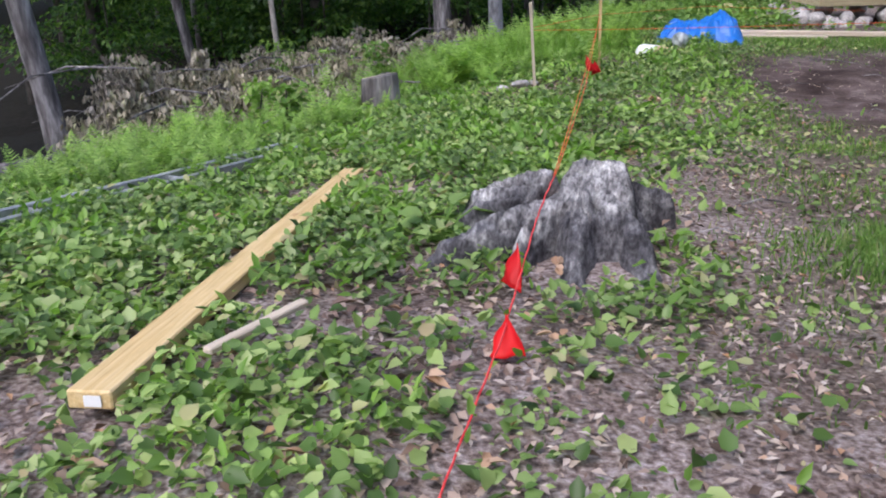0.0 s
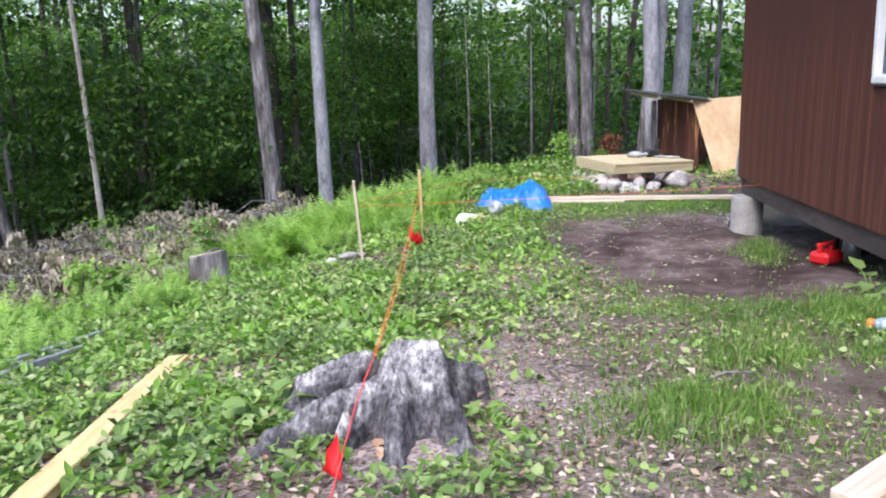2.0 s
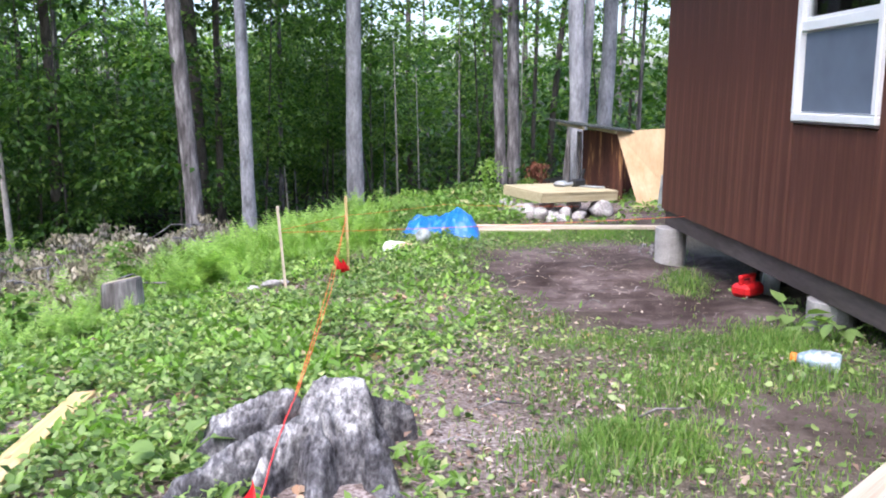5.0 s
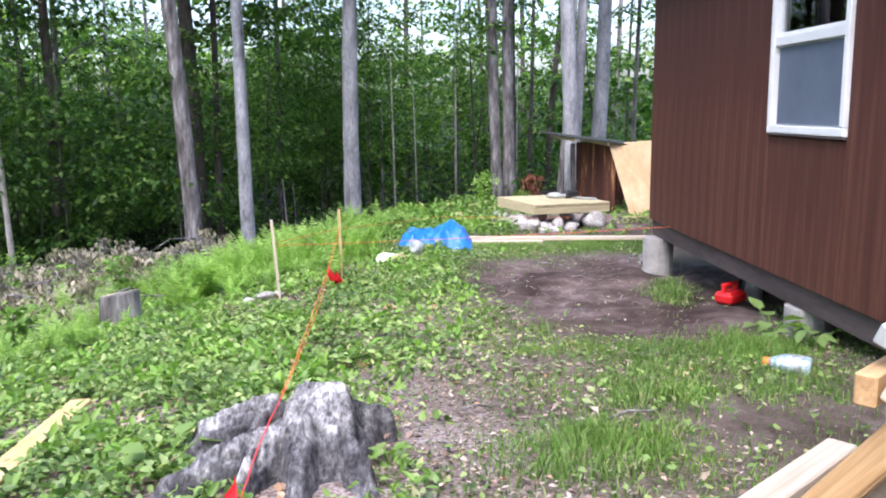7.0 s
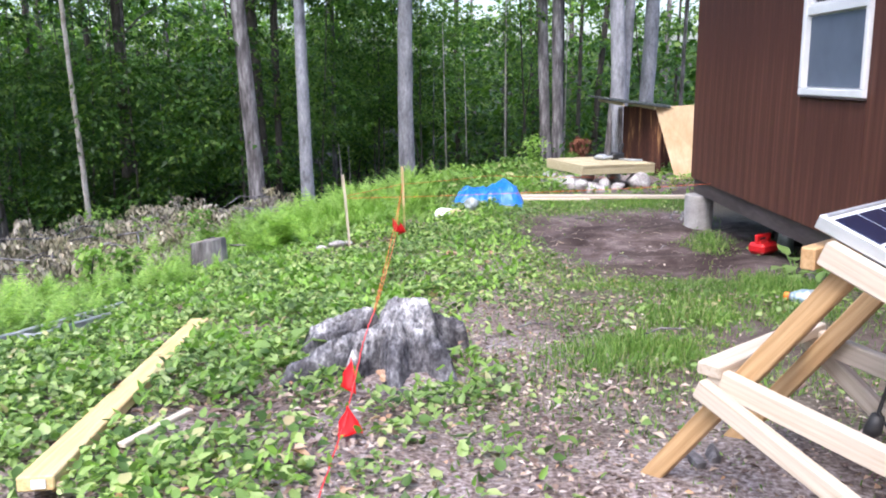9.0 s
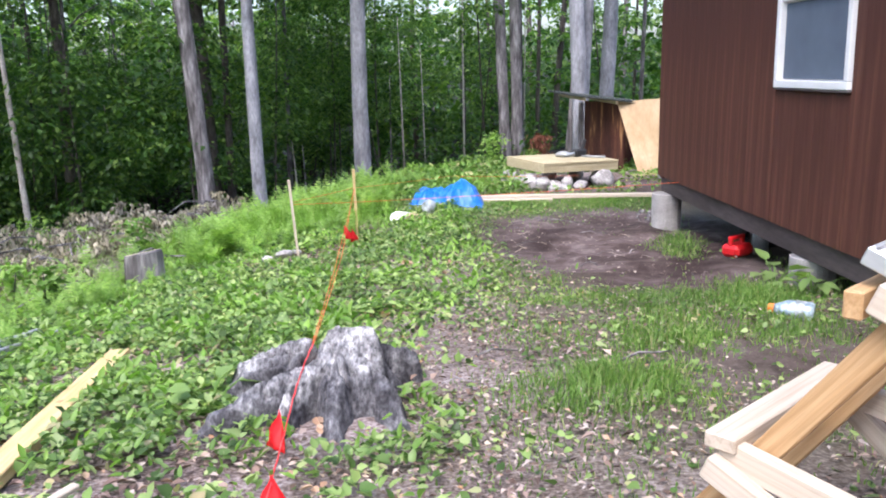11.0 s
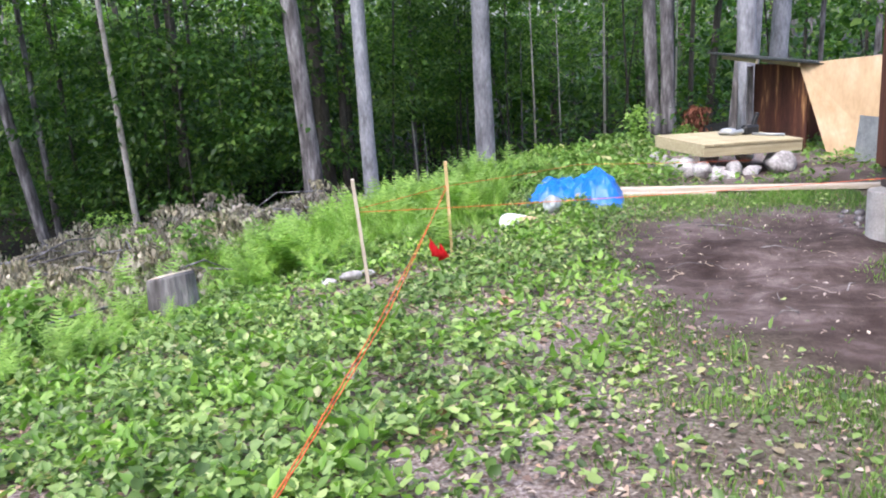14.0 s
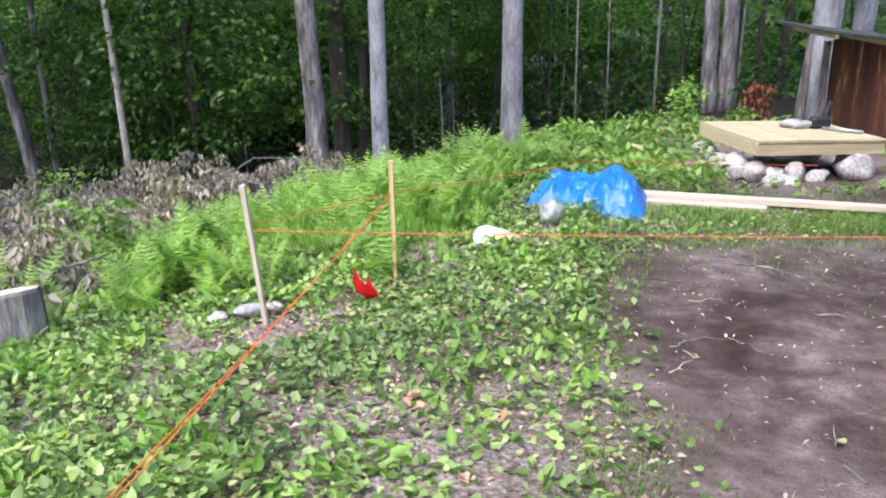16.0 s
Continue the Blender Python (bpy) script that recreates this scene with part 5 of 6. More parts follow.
# the rusty dead bush
rg = np.random.default_rng(90)
dead = thing("dead_bush", "rust-brown dead bush beyond the platform", "bush", pose(2.55, 15.6, float(land(2.55, 15.6))))
P = np.stack([rg.normal(0, 0.09, 260), rg.normal(0, 0.09, 260), rg.uniform(0.05, 0.5, 260)], -1)
V, F = tube([(0, 0, -0.1), (0.02, 0, 0.5)], [0.012, 0.005], 6)
place("stem", mesh_from("stem", V, F, M_LAMP, True), dead)
place("foliage", leaf_mesh("foliage", P, rg.uniform(0, 6.3, 260), rg.normal(-1.0, 0.4, 260), rg.normal(0, 0.5, 260), 0.10 * rg.uniform(0.7, 1.3, 260), 0.04, M_LAMP, 0.2), dead)

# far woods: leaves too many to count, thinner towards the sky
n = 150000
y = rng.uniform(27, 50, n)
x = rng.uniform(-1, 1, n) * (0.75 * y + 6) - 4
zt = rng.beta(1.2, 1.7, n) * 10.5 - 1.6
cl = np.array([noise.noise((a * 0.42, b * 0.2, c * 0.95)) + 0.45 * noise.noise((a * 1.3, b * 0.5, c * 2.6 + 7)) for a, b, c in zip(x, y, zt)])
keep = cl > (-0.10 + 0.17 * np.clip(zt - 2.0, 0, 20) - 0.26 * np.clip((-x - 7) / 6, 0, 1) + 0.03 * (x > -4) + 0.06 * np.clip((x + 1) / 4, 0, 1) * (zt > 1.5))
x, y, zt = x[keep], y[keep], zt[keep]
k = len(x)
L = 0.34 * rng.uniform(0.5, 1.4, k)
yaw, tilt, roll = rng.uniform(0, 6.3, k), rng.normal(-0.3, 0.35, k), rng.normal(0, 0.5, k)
# one foliage in two colours by height: lit tier above, shaded tier below
for nm, mat, tier, lab in (("far_woods", M_LITLEAF, zt > 2.8, "upper leaves of the distant woods, coloured light as if lit"), ("far_undergrowth", M_WOODLEAF, zt <= 2.8, "lower leaves of the distant woods, coloured dark as in shade")):
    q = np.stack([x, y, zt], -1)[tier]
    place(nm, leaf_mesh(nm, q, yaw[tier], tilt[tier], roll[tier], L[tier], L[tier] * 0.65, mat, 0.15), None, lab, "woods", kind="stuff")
# added low thicket: dark leaves stand in for deep shade and hide the horizon
n = 26000
y = rng.uniform(16.8, 46, n)
x = rng.uniform(-0.68 * y - 2, 10, n)
cl = np.array([noise.noise((a * 0.8, b * 0.8, 4)) for a, b in zip(x, y)])
keep = (cl > -0.1) & ((x > -3.5) | (y > 19))
x, y = x[keep], y[keep]
k = len(x)
z = land(x, y) + rng.beta(1.2, 3, k) * (1.3 + 0.05 * np.clip(y - 18, 0, 30))
L = (0.12 + 0.008 * np.clip(y - 20, 0, 30)) * rng.uniform(0.6, 1.4, k)
place("thicket", leaf_mesh("thicket", np.stack([x, y, z], -1), rng.uniform(0, 6.3, k), rng.normal(-0.2, 0.4, k), rng.normal(0, 0.4, k), L, L * 0.6, M_WOODLEAF, 0.2), None, "low leafy thicket added on the forest floor, coloured dark as in shade", "undergrowth", kind="stuff")
# thin bare poles among the trees
for i, (x, y, h, dx, r) in enumerate([(-7.75, 20.0, 4.2, -0.12, 0.028), (-6.9, 20.3, 3.4, -0.10, 0.024), (-2.55, 20.0, 1.6, -0.07, 0.030), (-2.38, 20.2, 1.5, -0.03, 0.026), (0.0, 20.0, 3.8, -0.05, 0.026), (1.44, 20.1, 4.6, 0.02, 0.030), (-0.35, 21.5, 3.0, 0.05, 0.022), (0.55, 22.5, 3.6, -0.06, 0.024), (3.0, 21.0, 4.0, 0.05, 0.026)]):
    z = float(land(x, y))
    bar("sapling_pole", [(x, y, z - 0.1), (x + 0.4 * dx, y, z + h * 0.5), (x + dx, y, z + h)], [r, r * 0.75, r * 0.3], M_BIRCH if i % 3 else M_BARK, None, 7, 0.05, i, label="thin bare sapling pole at the wood's edge", category="sapling", group="sapling poles")


# ---- the brush pile ----
def build_brush():
    rg = np.random.default_rng(44)
    pile = thing("brush_pile", "heap of cut branches with wilted grey-brown leaves", "brush pile")
    heaps = [(-5.4, 8.4, 0.75, 0.95), (-4.5, 8.9, 0.9, 0.65), (-4.1, 10.3, 1.2, 0.6), (-5.2, 11.6, 1.3, 0.75), (-3.6, 11.9, 1.2, 0.6), (-6.2, 10.2, 1.1, 0.7), (-4.6, 13.2, 1.4, 0.75), (-3.1, 9.6, 0.8, 0.4), (-6.8, 12.4, 1.3, 0.7), (-2.75, 8.1, 0.5, 0.3), (-3.3, 8.7, 0.7, 0.42), (-3.9, 7.9, 0.6, 0.4), (-4.7, 7.4, 0.6, 0.45), (-3.1, 13.4, 1.0, 0.6)]
    P = []
    heaps = [(a, b, c, d * (1.25 if b < 8.5 else 1.15 if b < 9.4 else 1.05)) for a, b, c, d in heaps]
    for hx, hy, r, h in heaps:
        n = int(120 * r)
        a = rg.uniform(0, 2 * np.pi, n)
        q = np.sqrt(rg.uniform(0, 1, n)) * r
        x, y = hx + q * np.cos(a), hy + q * np.sin(a)
        lump = np.array([noise.noise((u * 2.2, v * 2.2, 1)) for u, v in zip(x, y)])
        z = land(x, y) + h * np.clip(1.05 - (q / r) ** 2, 0, 1) * rg.uniform(0.45, 1.05, n) * (0.85 + 0.5 * lump)
        tuft = np.repeat(np.stack([x, y, z], -1), 42, 0)
        tuft += np.stack([rg.normal(0, 0.055, len(tuft)), rg.normal(0, 0.055, len(tuft)), 0.05 - rg.exponential(0.085, len(tuft))], -1)
        tuft[:, 2] = np.maximum(tuft[:, 2], land(tuft[:, 0], tuft[:, 1]) + 0.03)
        P.append(tuft)
    P = np.concatenate(P)
    n = len(P)
    L = 0.078 * rg.uniform(0.5, 1.5, n)
    place("wilted_leaves", leaf_mesh("wilted_leaves", P, rg.uniform(0, 6.3, n), rg.normal(-1.05, 0.4, n), rg.normal(0, 0.7, n), L, L * 0.45, M_WILT, 0.35), pile)
    for k in range(48):
        hx, hy, r, h = heaps[k % len(heaps)]
        x, y = hx + rg.normal(0, r * 0.4), hy + rg.normal(0, r * 0.4)
        a, L = rg.uniform(0, 6.3), rg.uniform(0.6, 1.9)
        z = float(land(x, y)) + h * rg.uniform(0.2, 0.75)
        e = (x + L * math.cos(a), y + L * math.sin(a))
        q = [(x, y, z), (x + L * 0.5 * math.cos(a), y + L * 0.5 * math.sin(a), z + rg.uniform(0, 0.12)), (*e, max(float(land(*e)) + 0.03, z - rg.uniform(0.0, 0.35)))]
        bar("branch", q, [0.012, 0.009, 0.004], M_BARK, pile, 6, 0.05, k)


build_brush()


# ---- ground plants ----
def scatter(rg, n, x0, x1, y0, y1):
    return rg.uniform(x0, x1, n), rg.uniform(y0, y1, n)


def cover_density(x, y):
    """How thickly the broad-leaved weeds grow: dense on the bank, thin on the trodden path."""
    patch = np.array([noise.noise((a * 1.4, b * 1.4, 21)) for a, b in zip(x, y)])
    clump = np.array([noise.noise((a * 4.5, b * 4.5, 3)) for a, b in zip(x, y)])
    path = -0.28 + 0.30 * np.clip(y - 3.2, 0, 2.2) + 0.10 * np.clip(y - 5.4, 0, 4)
    right = 1 / (1 + np.exp(5.0 * (x - path)))
    near = 1 / (1 + np.exp(-3.0 * (y - 1.15 + 0.55 * np.clip(-x - 0.6, 0, 1.2))))
    fringe = np.exp(-(((x - 0.16) / 0.16) ** 2 + ((y - 3.12) / 0.30) ** 2)) + 0.7 * np.exp(-(((x - 0.05) / 0.30) ** 2 + ((y - 2.72) / 0.16) ** 2)) + 0.8 * np.exp(-(((x - 0.02) / 0.20) ** 2 + ((y - 3.85) / 0.14) ** 2))
    d = np.maximum(right * (0.35 + 0.65 * near), 0.75 * fringe)
    d *= np.clip(0.80 + 1.1 * patch + 0.95 * clump, 0.08, 1.2)
    d *= 1 - 0.95 * dirt_amount(x, y)
    bald = np.exp(-(((x + 0.75) / 0.45) ** 2 + ((y - 7.45) / 0.38) ** 2)) + np.exp(-(((x + 0.15) / 0.5) ** 2 + ((y - 6.5) / 0.5) ** 2)) * 0.7 + np.exp(-(((x + 0.05) / 0.16) ** 2 + ((y - 4.55) / 0.16) ** 2)) + np.exp(-(((x + 0.6) / 0.5) ** 2 + ((y - 1.65) / 0.30) ** 2)) * 0.3
    bald = bald + 0.15 * np.exp(-(((x - 0.15) / 0.45) ** 2 + ((y - 6.2) / 0.9) ** 2))
    return d * np.clip(1 - bald, 0, 1)


def beside(x, y, a, b, w):
    """Whether a place lies within w of the line from a to b."""
    ax, ay, bx, by = *a, *b
    t = np.clip(((x - ax) * (bx - ax) + (y - ay) * (by - ay)) / ((bx - ax) ** 2 + (by - ay) ** 2), 0, 1)
    return np.hypot(x - ax - t * (bx - ax), y - ay - t * (by - ay)) < w


def on_stump(x, y):
    u, v = x + 0.15, y - 3.45
    hit = (np.hypot((u - 0.05) / 0.20, (v + 0.17) / 0.38) < 1) | (np.hypot((u + 0.25) / 0.20, (v - 0.01) / 0.13) < 1)
    for a, b, w in (((-0.10, -0.16), (-0.52, -0.49), 0.07), ((-0.06, -0.18), (-0.19, -0.54), 0.04), ((0.0, -0.18), (0.03, -0.58), 0.08), ((0.15, -0.28), (0.26, -0.50), 0.06), ((0.10, 0.06), (0.32, 0.115), 0.05), ((-0.05, -0.2), (-0.05, -0.5), 0.06)):
        hit |= beside(u, v, a, b, w)
    return hit


def build_cover():
    rg = np.random.default_rng(3)
    x, y = scatter(rg, 560000, -7.5, 2.2, -3.5, 12.6)
    far = np.clip(1.25 - (y - 2) * 0.055, 0.5, 1)
    far = far * np.clip(1 - (-3.6 - x) / 3.0, 0, 1) * np.clip(1 - (0.6 - y) / 3.2, 0, 1)
    dens = cover_density(x, y)
    keep = (rg.uniform(0, 1, len(x)) < dens * far) & ~on_stump(x, y)
    crest = -2.7 + 0.0186 * y ** 2 - x
    keep &= ~(beside(x, y, (-0.275, 1.3), (-0.24, 3.0), 0.045) | (np.hypot(x + 0.23, y - 2.22) < 0.11) | (np.hypot(x + 0.28, y - 2.62) < 0.09))
    keep &= crest < 2.2 + rg.uniform(0, 1.6, len(x))
    keep &= ~beside(x, y, (-1.085, 1.82), (-1.40, 4.42), 0.062) & ~beside(x, y, (-0.925, 2.05), (-0.82, 2.40), 0.03)
    x, y = x[keep], y[keep]
    n = len(x)
    tall = np.array([noise.noise((a * 2.0, b * 2.0, 8)) for a, b in zip(x, y)])
    z = land(x, y) + 0.012 + (0.055 + 0.05 * np.clip(tall, -0.6, 1)) * rg.beta(2, 1.6, n) * 1.4 * np.clip(1.5 * dens[keep], 0.3, 1)
    L = 0.033 * rg.uniform(0.45, 1.6, n) * (1 + 0.25 * np.clip(tall, 0, 1))
    me = leaf_mesh("weeds", np.stack([x, y, z], -1), rg.uniform(0, 6.3, n), rg.normal(0.22, 0.48, n), rg.normal(0, 0.42, n), L, L * rg.uniform(0.45, 0.85, n), M_COVER, 0.18, True)
    place("weeds", me, None, "dense carpet of broad-leaved green weeds over the bank", "weeds", kind="stuff")
    # brighter leaves that stand up in clumps
    x, y = scatter(rg, 90000, -5.0, 1.6, 0.6, 12.4)
    clump = np.array([noise.noise((a * 2.4, b * 2.4, 40)) for a, b in zip(x, y)])
    keep = (rg.uniform(0, 1, len(x)) < cover_density(x, y) * np.clip(0.15 + 1.3 * clump, 0, 0.75) * np.clip(1 - (-3.2 - x) / 2.0, 0, 1)) & ~on_stump(x, y)
    keep &= ~beside(x, y, (-1.085, 1.82), (-1.40, 4.42), 0.075) & ~beside(x, y, (-0.925, 2.05), (-0.82, 2.40), 0.035)
    x, y = x[keep], y[keep]
    n = len(x)
    L = 0.060 * rg.uniform(0.6, 1.4, n) * np.clip(0.62 + 0.13 * (y - 1.6), 0.62, 1)
    place("upright_weeds", leaf_mesh("upright_weeds", np.stack([x, y, land(x, y) + rg.uniform(0.02, 0.10, n)], -1), rg.uniform(0, 6.3, n), rg.normal(0.75, 0.3, n), rg.normal(0, 0.5, n), L, L * rg.uniform(0.3, 0.55, n), M_FRESH, 0.22, True), None, "fresh yellow-green weed leaves standing in clumps", "weeds", kind="stuff")
    # bright low weeds round the far platform
    x, y = scatter(rg, 16000, -0.2, 4.2, 10.75, 15.2)
    clump = np.array([noise.noise((a * 1.9, b * 1.9, 55)) for a, b in zip(x, y)])
    keep = (rg.uniform(0, 1, len(x)) < np.clip(0.55 + 1.2 * clump, 0.05, 1) * np.where(x > 1.7, 0.35, 1)) & ~((x > 1.75) & (x < 3.3) & (y > 11.2) & (y < 12.9))
    x, y = x[keep], y[keep]
    n = len(x)
    L = 0.085 * rg.uniform(0.5, 1.4, n)
    place("bank_weeds", leaf_mesh("bank_weeds", np.stack([x, y, land(x, y) + rg.uniform(0.02, 0.20, n) * np.where(x > 1.7, 0.5, 1)], -1), rg.uniform(0, 6.3, n), rg.normal(0.35, 0.4, n), rg.normal(0, 0.5, n), L, L * 0.5, M_GRASS, 0.2), None, "low green weeds round the platform", "weeds", kind="stuff")
    # litter
    x, y = scatter(rg, 105000, -7.0, 2.9, -4.0, 10.5)
    edge = np.clip(1 - (-3.6 - x) / 3.2, 0, 1) * np.clip(1 - (0.4 - y) / 4.2, 0, 1)
    d = edge * (0.75 - 0.70 * dirt_amount(x, y) - 0.25 * turf_amount(x, y))
    keep = (rg.uniform(0, 1, len(x)) < d) & ~on_stump(x, y)
    x, y = x[keep], y[keep]
    n = len(x)
    z = land(x, y) + 0.012 + rg.uniform(0, 0.02, n)
    L = 0.040 * rg.uniform(0.4, 1.3, n) * np.where(rg.uniform(0, 1, n) < 0.02, 1.7, 1) * np.where(x > -0.2, 0.75, 1.0)
    place("leaf_litter", leaf_mesh("leaf_litter", np.stack([x, y, z], -1), rg.uniform(0, 6.3, n), rg.normal(0, 0.2, n), rg.normal(0, 0.3, n), L, L * 0.55, M_DEADLEAF, 0.3), None, "dry brown and grey dead leaves on the ground", "leaf litter", kind="stuff")
    # chips
    x, y = scatter(rg, 16000, -0.9, 2.7, 0.8, 9.8)
    w = np.exp(-(((x - 0.35) / 0.75) ** 2 + ((y - 2.7) / 1.7) ** 2)) + 0.06 * dirt_amount(x, y) + 0.10
    keep = (rg.uniform(0, 1, len(x)) < w) & ~on_stump(x, y)
    x, y = x[keep], y[keep]
    n = len(x)
    z = land(x, y) + 0.012 + rg.uniform(0, 0.015, n)
    L = 0.021 * rg.uniform(0.4, 1.9, n)
    place("wood_chips", leaf_mesh("wood_chips", np.stack([x, y, z], -1), rg.uniform(0, 6.3, n), rg.normal(0, 0.2, n), rg.normal(0, 0.3, n), L, L * rg.uniform(0.2, 0.5, n), M_CHIP, 0.1), None, "scattered pale wood chips and bark bits on the path", "wood chips", kind="stuff")


build_cover()


def blades(name, x, y, h, rg, mat, lean=0.45, width=0.005):
    n = len(x)
    z = land(x, y)
    a = rg.uniform(0, 6.3, n)
    l = rg.uniform(0.1, 1.0, n) * lean
    b = rg.uniform(0, 6.3, n)
    w = width * rg.uniform(0.7, 1.3, n)
    dx, dy = np.cos(a), np.sin(a)
    base = np.stack([x, y, z], -1)
    side = np.stack([np.cos(b) * w, np.sin(b) * w, 0 * w], -1)
    mid = base + np.stack([dx * l * h * 0.35, dy * l * h * 0.35, h * 0.6], -1)
    tip = base + np.stack([dx * l * h, dy * l * h, h * (1 - 0.35 * l)], -1)
    V = np.stack([base - side, base + side, mid + side * 0.8, mid - side * 0.8, tip], 1).reshape(-1, 3)
    i = np.arange(n)[:, None] * 5
    F = np.concatenate([i + np.array([0, 1, 2]), i + np.array([0, 2, 3]), i + np.array([3, 2, 4])], 1).reshape(-1, 3)
    return raw_mesh(name, V, F, mat)


def build_grass():
    rg = np.random.default_rng(5)
    x, y = scatter(rg, 260000, 0.1, 3.1, 1.0, 11.2)
    patch = np.array([noise.noise((a * 1.7, b * 1.7, 14)) for a, b in zip(x, y)])
    tuft = np.array([noise.noise((a * 6, b * 6, 2)) for a, b in zip(x, y)])
    d = turf_amount(x, y) * np.clip(0.50 + 1.0 * patch + 0.7 * tuft, 0.05, 1.0) * (1 - dirt_amount(x, y))
    lush = lush_amount(x, y)
    d = np.clip(d * 0.42 + 0.85 * lush * (0.75 + 0.8 * tuft), 0, 1)
    keep = rg.uniform(0, 1, len(x)) < d
    x, y, lush = x[keep], y[keep], lush[keep]
    h = (0.030 + 0.058 * np.clip(lush, 0, 1.4)) * rg.uniform(0.5, 1.5, len(x))
    place("grass", blades("grass", x, y, h, rg, M_GRASS, 0.9, 0.0028), None, "patchy short green grass by the cabin", "grass", kind="stuff")
    tx, ty, th = [], [], []
    for px, py, spread, tall, count in ((2.42, 7.05, 0.13, 0.15, 260), (2.62, 7.62, 0.12, 0.18, 300), (2.32, 6.70, 0.14, 0.10, 180), (2.52, 7.35, 0.16, 0.11, 260), (1.50, 4.05, 0.07, 0.13, 130), (1.32, 3.55, 0.07, 0.10, 120), (1.12, 5.6, 0.05, 0.16, 30), (1.9, 9.3, 0.2, 0.08, 120)):
        x, y = px + rg.normal(0, spread, count), py + rg.normal(0, spread, count)
        tx.append(x)
        ty.append(y)
        th.append(tall * rg.uniform(0.25, 1.2, count) * np.exp(-((x - px) ** 2 + (y - py) ** 2) / (3 * spread ** 2)))
    place("grass_tufts", blades("grass_tufts", np.concatenate(tx), np.concatenate(ty), np.concatenate(th), rg, M_GRASS, 1.3, 0.003), None, "loose tufts of tall green grass on bare soil", "grass", kind="stuff")
    x, y = scatter(rg, 5500, 0.1, 2.9, 2.0, 10.5)
    keep = rg.uniform(0, 1, len(x)) < turf_amount(x, y) * 0.8 * (1 - dirt_amount(x, y))
    x, y = x[keep], y[keep]
    n = len(x)
    L = 0.03 * rg.uniform(0.6, 1.5, n)
    place("clover", leaf_mesh("clover", np.stack([x, y, land(x, y) + rg.uniform(0.01, 0.05, n)], -1), rg.uniform(0, 6.3, n), rg.normal(0, 0.3, n), rg.normal(0, 0.3, n), L, L * 0.8, M_COVER, 0.1, True), None, "small green weed leaves among the grass", "weeds", kind="stuff")


build_grass()


def build_ferns():
    rg = np.random.default_rng(9)
    roots = []
    for _ in range(5000):
        x, y = rg.uniform(-3.2, 1.3), rg.uniform(8.0, 13.8)
        front = 8.75 + 0.25 * math.sin(2.3 * x) + 0.0 if x < -0.5 else 8.75 + 1.75 * (x + 0.5)
        if x > -0.1 and y < 11.6:
            continue
        crest = -2.7 + 0.0186 * y * y - x
        if front - 0.7 < y < front + 3.4 and crest < 1.9 and crest > -1.3:
            roots.append((x, y))
        if len(roots) >= 300:
            break
    for _ in range(250):
        roots.append((rg.uniform(-4.8, -2.0), rg.uniform(4.2, 9.4)))
    for _ in range(45):
        roots.append((rg.uniform(-2.0, -1.15), rg.uniform(7.75, 8.7)))
    V, F = [], []
    count = 0
    for x, y in roots:
        g = float(land(x, y))
        front = 8.75 + 0.25 * math.sin(2.3 * x) if x < -0.5 else 8.75 + 1.75 * (x + 0.5)
        rise = min(max((y - front + 0.75) / 1.3, 0.3), 1.0) if y > 8.25 else 1.0
        hh = rise * (0.37 + 0.20 * noise.noise((x * 1.6, y * 1.6, 5))) * (1 - 0.62 * min(max((x + 0.5) / 1.0, 0), 1)) if y > 8.0 else 0.24 * rg.uniform(0.6, 1.3)
        for k in range(6):
            a, lean, h = rg.uniform(0, 6.3), rg.uniform(0.15, 0.75), hh * rg.uniform(0.6, 1.25)
            ca, sa = math.cos(a), math.sin(a)
            for s in np.linspace(0.12, 1.0, 15):
                px, pz = lean * h * s ** 1.6, h * (s - 0.22 * lean * s ** 3)
                w = 0.085 * h / 0.42 * math.sin(math.pi * (0.12 + 0.86 * s)) + 0.006
                tw = 0.011 * h / 0.42
                for sg in (-1, 1):
                    bx, by = x + ca * px, y + sa * px
                    ex, ey = bx - sg * sa * w + ca * 0.02, by + sg * ca * w + sa * 0.02
                    V += [(bx - ca * tw, by - sa * tw, g + pz), (bx + ca * tw, by + sa * tw, g + pz + tw), (ex, ey, g + pz + 0.012 + 0.3 * w * rg.uniform(-0.6, 1))]
                    F.append((count, count + 1, count + 2))
                    count += 3
    me = raw_mesh("ferns", np.array(V), np.array(F), M_FERN)
    place("ferns", me, None, "feathery bright green ferns along the crest of the bank", "ferns", kind="stuff")
    x, y = scatter(rg, 42000, -3.4, 1.3, 8.2, 14)
    front = np.where(x < -0.5, 8.8 + 0.25 * np.sin(2.3 * x), 8.75 + 1.75 * (x + 0.5))
    crest = -2.7 + 0.0186 * y * y - x
    keep = (y > front) & (y < front + 3.6) & (crest < 1.9) & (crest > -1.3) & ~((x > -0.1) & (y < 11.6))
    x, y = x[keep], y[keep]
    h = 0.27 * np.clip((y - front[keep] + 0.3) / 0.8, 0.35, 1) * rg.uniform(0.4, 1.4, len(x)) * (1 - 0.62 * np.clip((x + 0.5) / 1.0, 0, 1))
    place("tall_grass", blades("tall_grass", x, y, h, rg, M_FRESH, 0.4, 0.0035), None, "tall fine bright green stalks among the ferns", "grass", kind="stuff")


build_ferns()


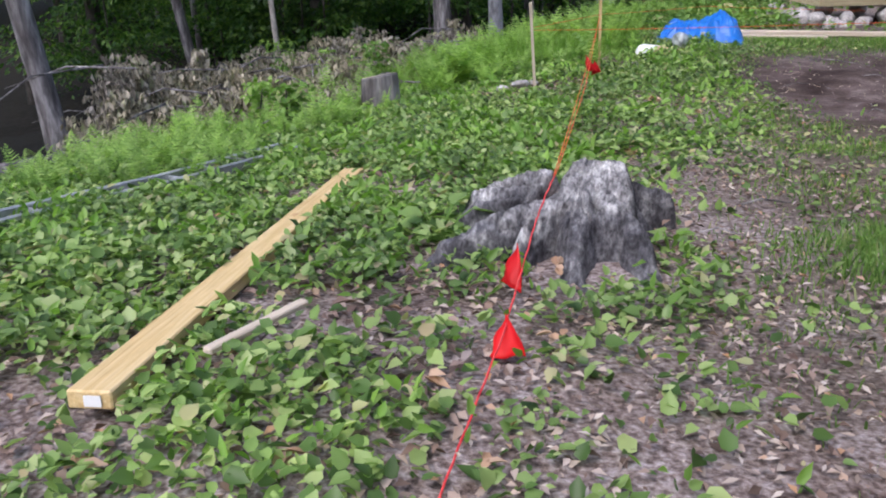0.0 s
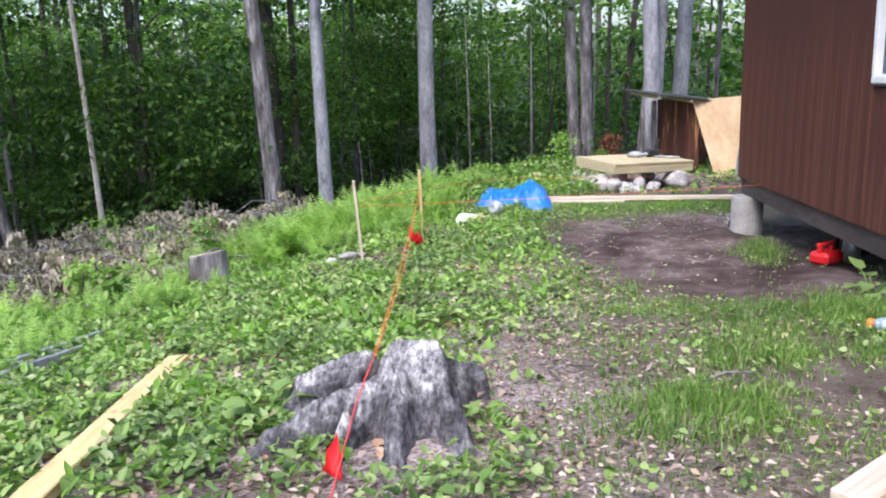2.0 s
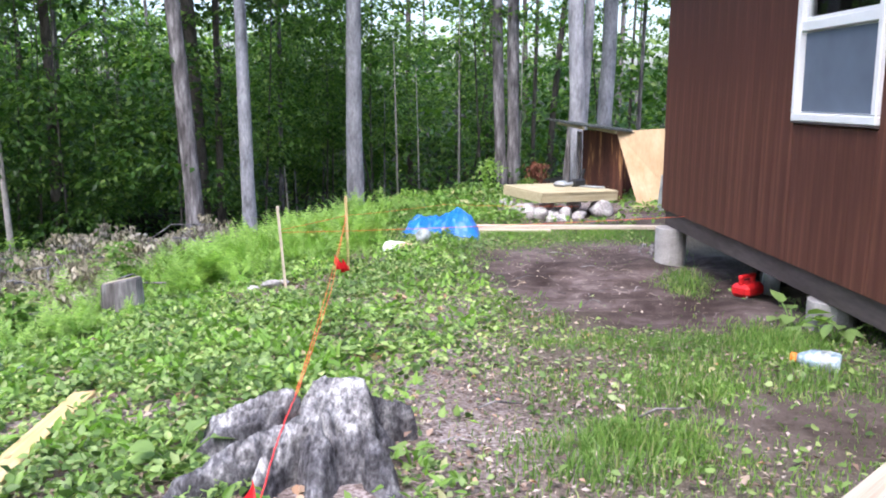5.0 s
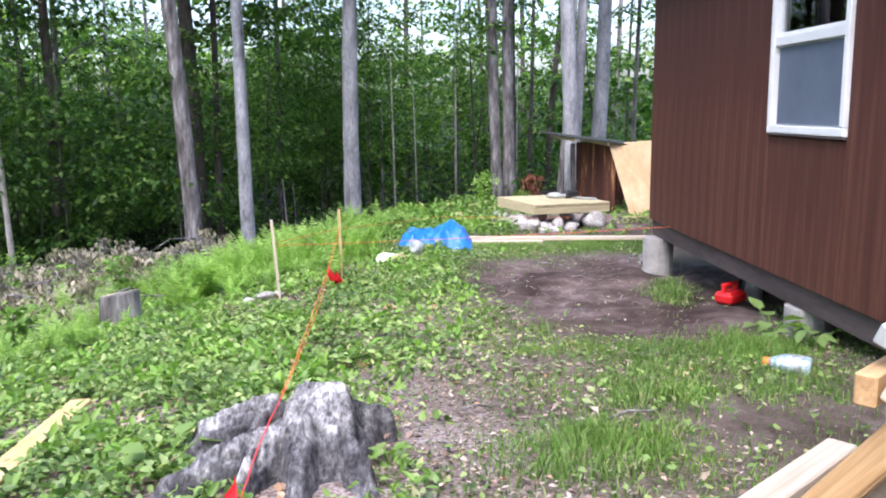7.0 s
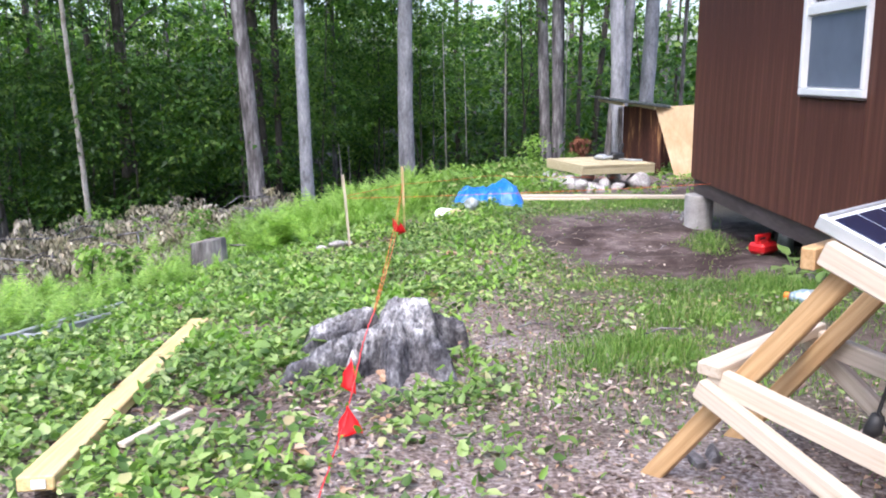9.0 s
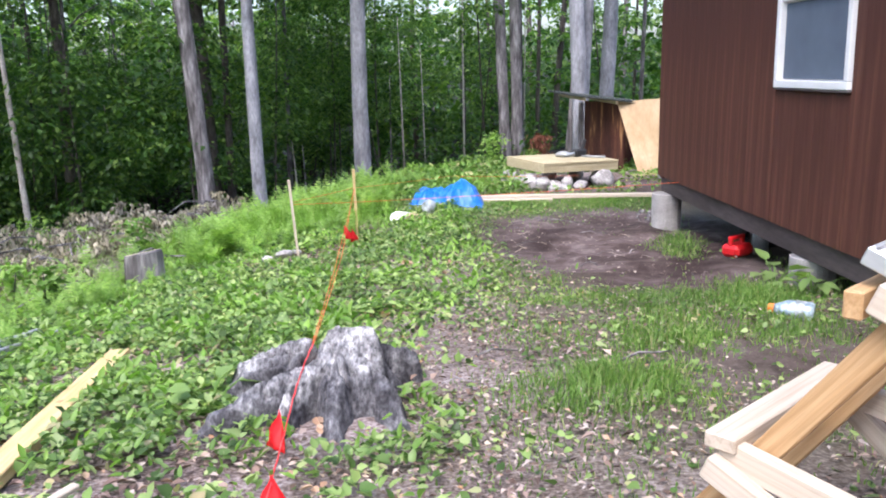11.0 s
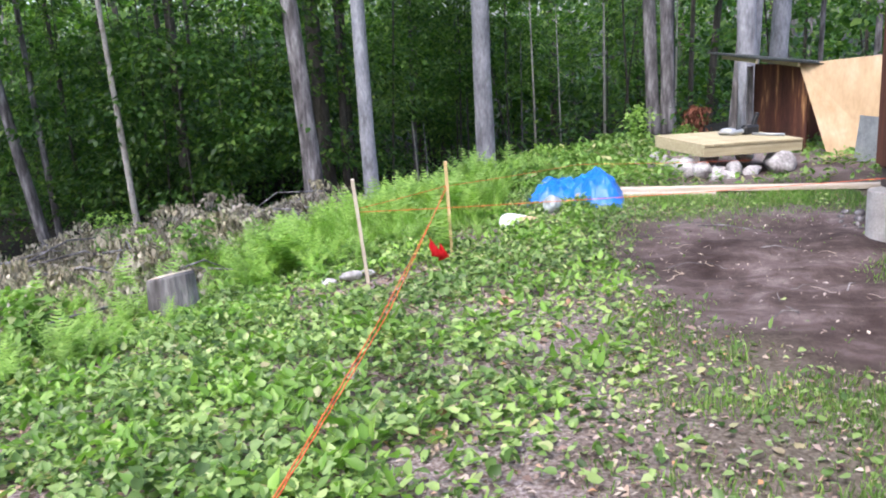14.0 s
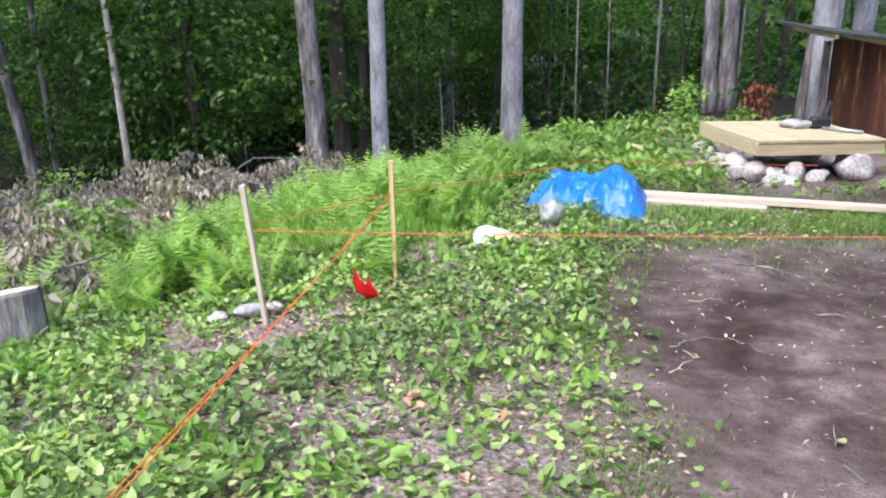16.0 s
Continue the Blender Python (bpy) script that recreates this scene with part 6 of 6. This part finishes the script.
def big_leaf_plant(x, y, seed, size, label):
    ob = thing("broad_leaf_plant", label, "plant", pose(x, y, float(land(x, y)), 0, 0, seed * 60))
    rg = np.random.default_rng(seed)
    for k in range(9):
        a, r, z = rg.uniform(0, 6.3), rg.uniform(0.05, 0.24) * size, rg.uniform(0.06, 0.24) * size
        me = leaf_mesh("leaf", [(r * math.cos(a), r * math.sin(a), z)], np.array([a]), np.array([rg.normal(0.1, 0.25)]), np.array([rg.normal(0, 0.2)]), 0.19 * size, 0.14 * size, M_COVER, 0.12, True)
        place("leaf", me, ob)
        V, F = tube([(0, 0, -0.02), (r * 0.6 * math.cos(a), r * 0.6 * math.sin(a), z * 0.7), (r * math.cos(a), r * math.sin(a), z)], 0.004, 5)
        place("stalk", mesh_from("stalk", V, F, M_GRASS), ob)
    return ob


big_leaf_plant(2.56, 5.42, 1, 0.72, "broad-leaved green plant growing by a pier")
big_leaf_plant(2.62, 5.02, 2, 0.6, "broad-leaved green plant growing by a pier")
big_leaf_plant(0.17, 3.26, 3, 0.30, "small upright green plant against the stump")
big_leaf_plant(-0.66, 3.30, 4, 0.5, "broad-leaved weed beside the stump root")


# large dry leaves and bark flakes that stand out singly
for i, (x, y, size, yaw) in enumerate([(-0.19, 2.94, 0.085, 70), (-0.17, 2.88, 0.06, 120), (-0.2, 1.79, 0.055, 20), (-1.01, 1.84, 0.06, 160), (-0.67, 2.17, 0.07, 40), (-0.40, 2.11, 0.075, -20), (-0.60, 1.74, 0.08, -50), (-0.98, 1.62, 0.08, 60), (-0.13, 2.41, 0.06, 100), (-0.05, 4.95, 0.12, 30), (-0.08, 4.78, 0.11, 200), (0.02, 4.72, 0.09, 140), (0.45, 6.54, 0.08, 80), (0.08, 6.69, 0.10, 15), (0.15, 6.60, 0.08, 130), (0.38, 6.14, 0.08, -30)]):
    rg = np.random.default_rng(700 + i)
    k = 3
    P = np.stack([rg.normal(0, size * 0.10, k), rg.normal(0, size * 0.10, k), 0.012 + 0.006 * np.arange(k)], -1)
    me = leaf_mesh("dead_leaf", P, radians(yaw) + rg.normal(0, 0.5, k), rg.normal(0.15, 0.15, k), rg.normal(0, 0.35, k), 0.7 * size * rg.uniform(0.8, 1.1, k), size * 0.36, M_TANLEAF, 0.30, True)
    ob = place("dead_leaf", me, None, "curled tan dead leaf lying on the ground", "leaf", "single dead leaves")
    ob.location = (x, y, float(land(x, y)) + 0.02)
# pale roots and straws on the dug soil
rg = np.random.default_rng(71)
for i in range(24):
    x, y = rg.uniform(1.05, 2.55), rg.uniform(5.7, 9.3)
    a, L = rg.uniform(0, 3.14), rg.uniform(0.05, 0.16)
    r = rg.uniform(0.0018, 0.004)
    pts = [rest(x + L * t * math.cos(a) - 0.03 * L * math.sin(9 * t), y + L * t * math.sin(a) + 0.06 * L * math.sin(7 * t + i), 0.022 + 0.012 * math.sin(5 * t)) for t in (-0.5, -0.2, 0.15, 0.5)]
    bar("root_bit", pts, [r, r, r * 0.8, r * 0.4], M_CHIP if i % 2 else M_BARK, None, 5, 0.1, i, label="thin pale root bit lying on the dug soil", category="twig", group="root bits")
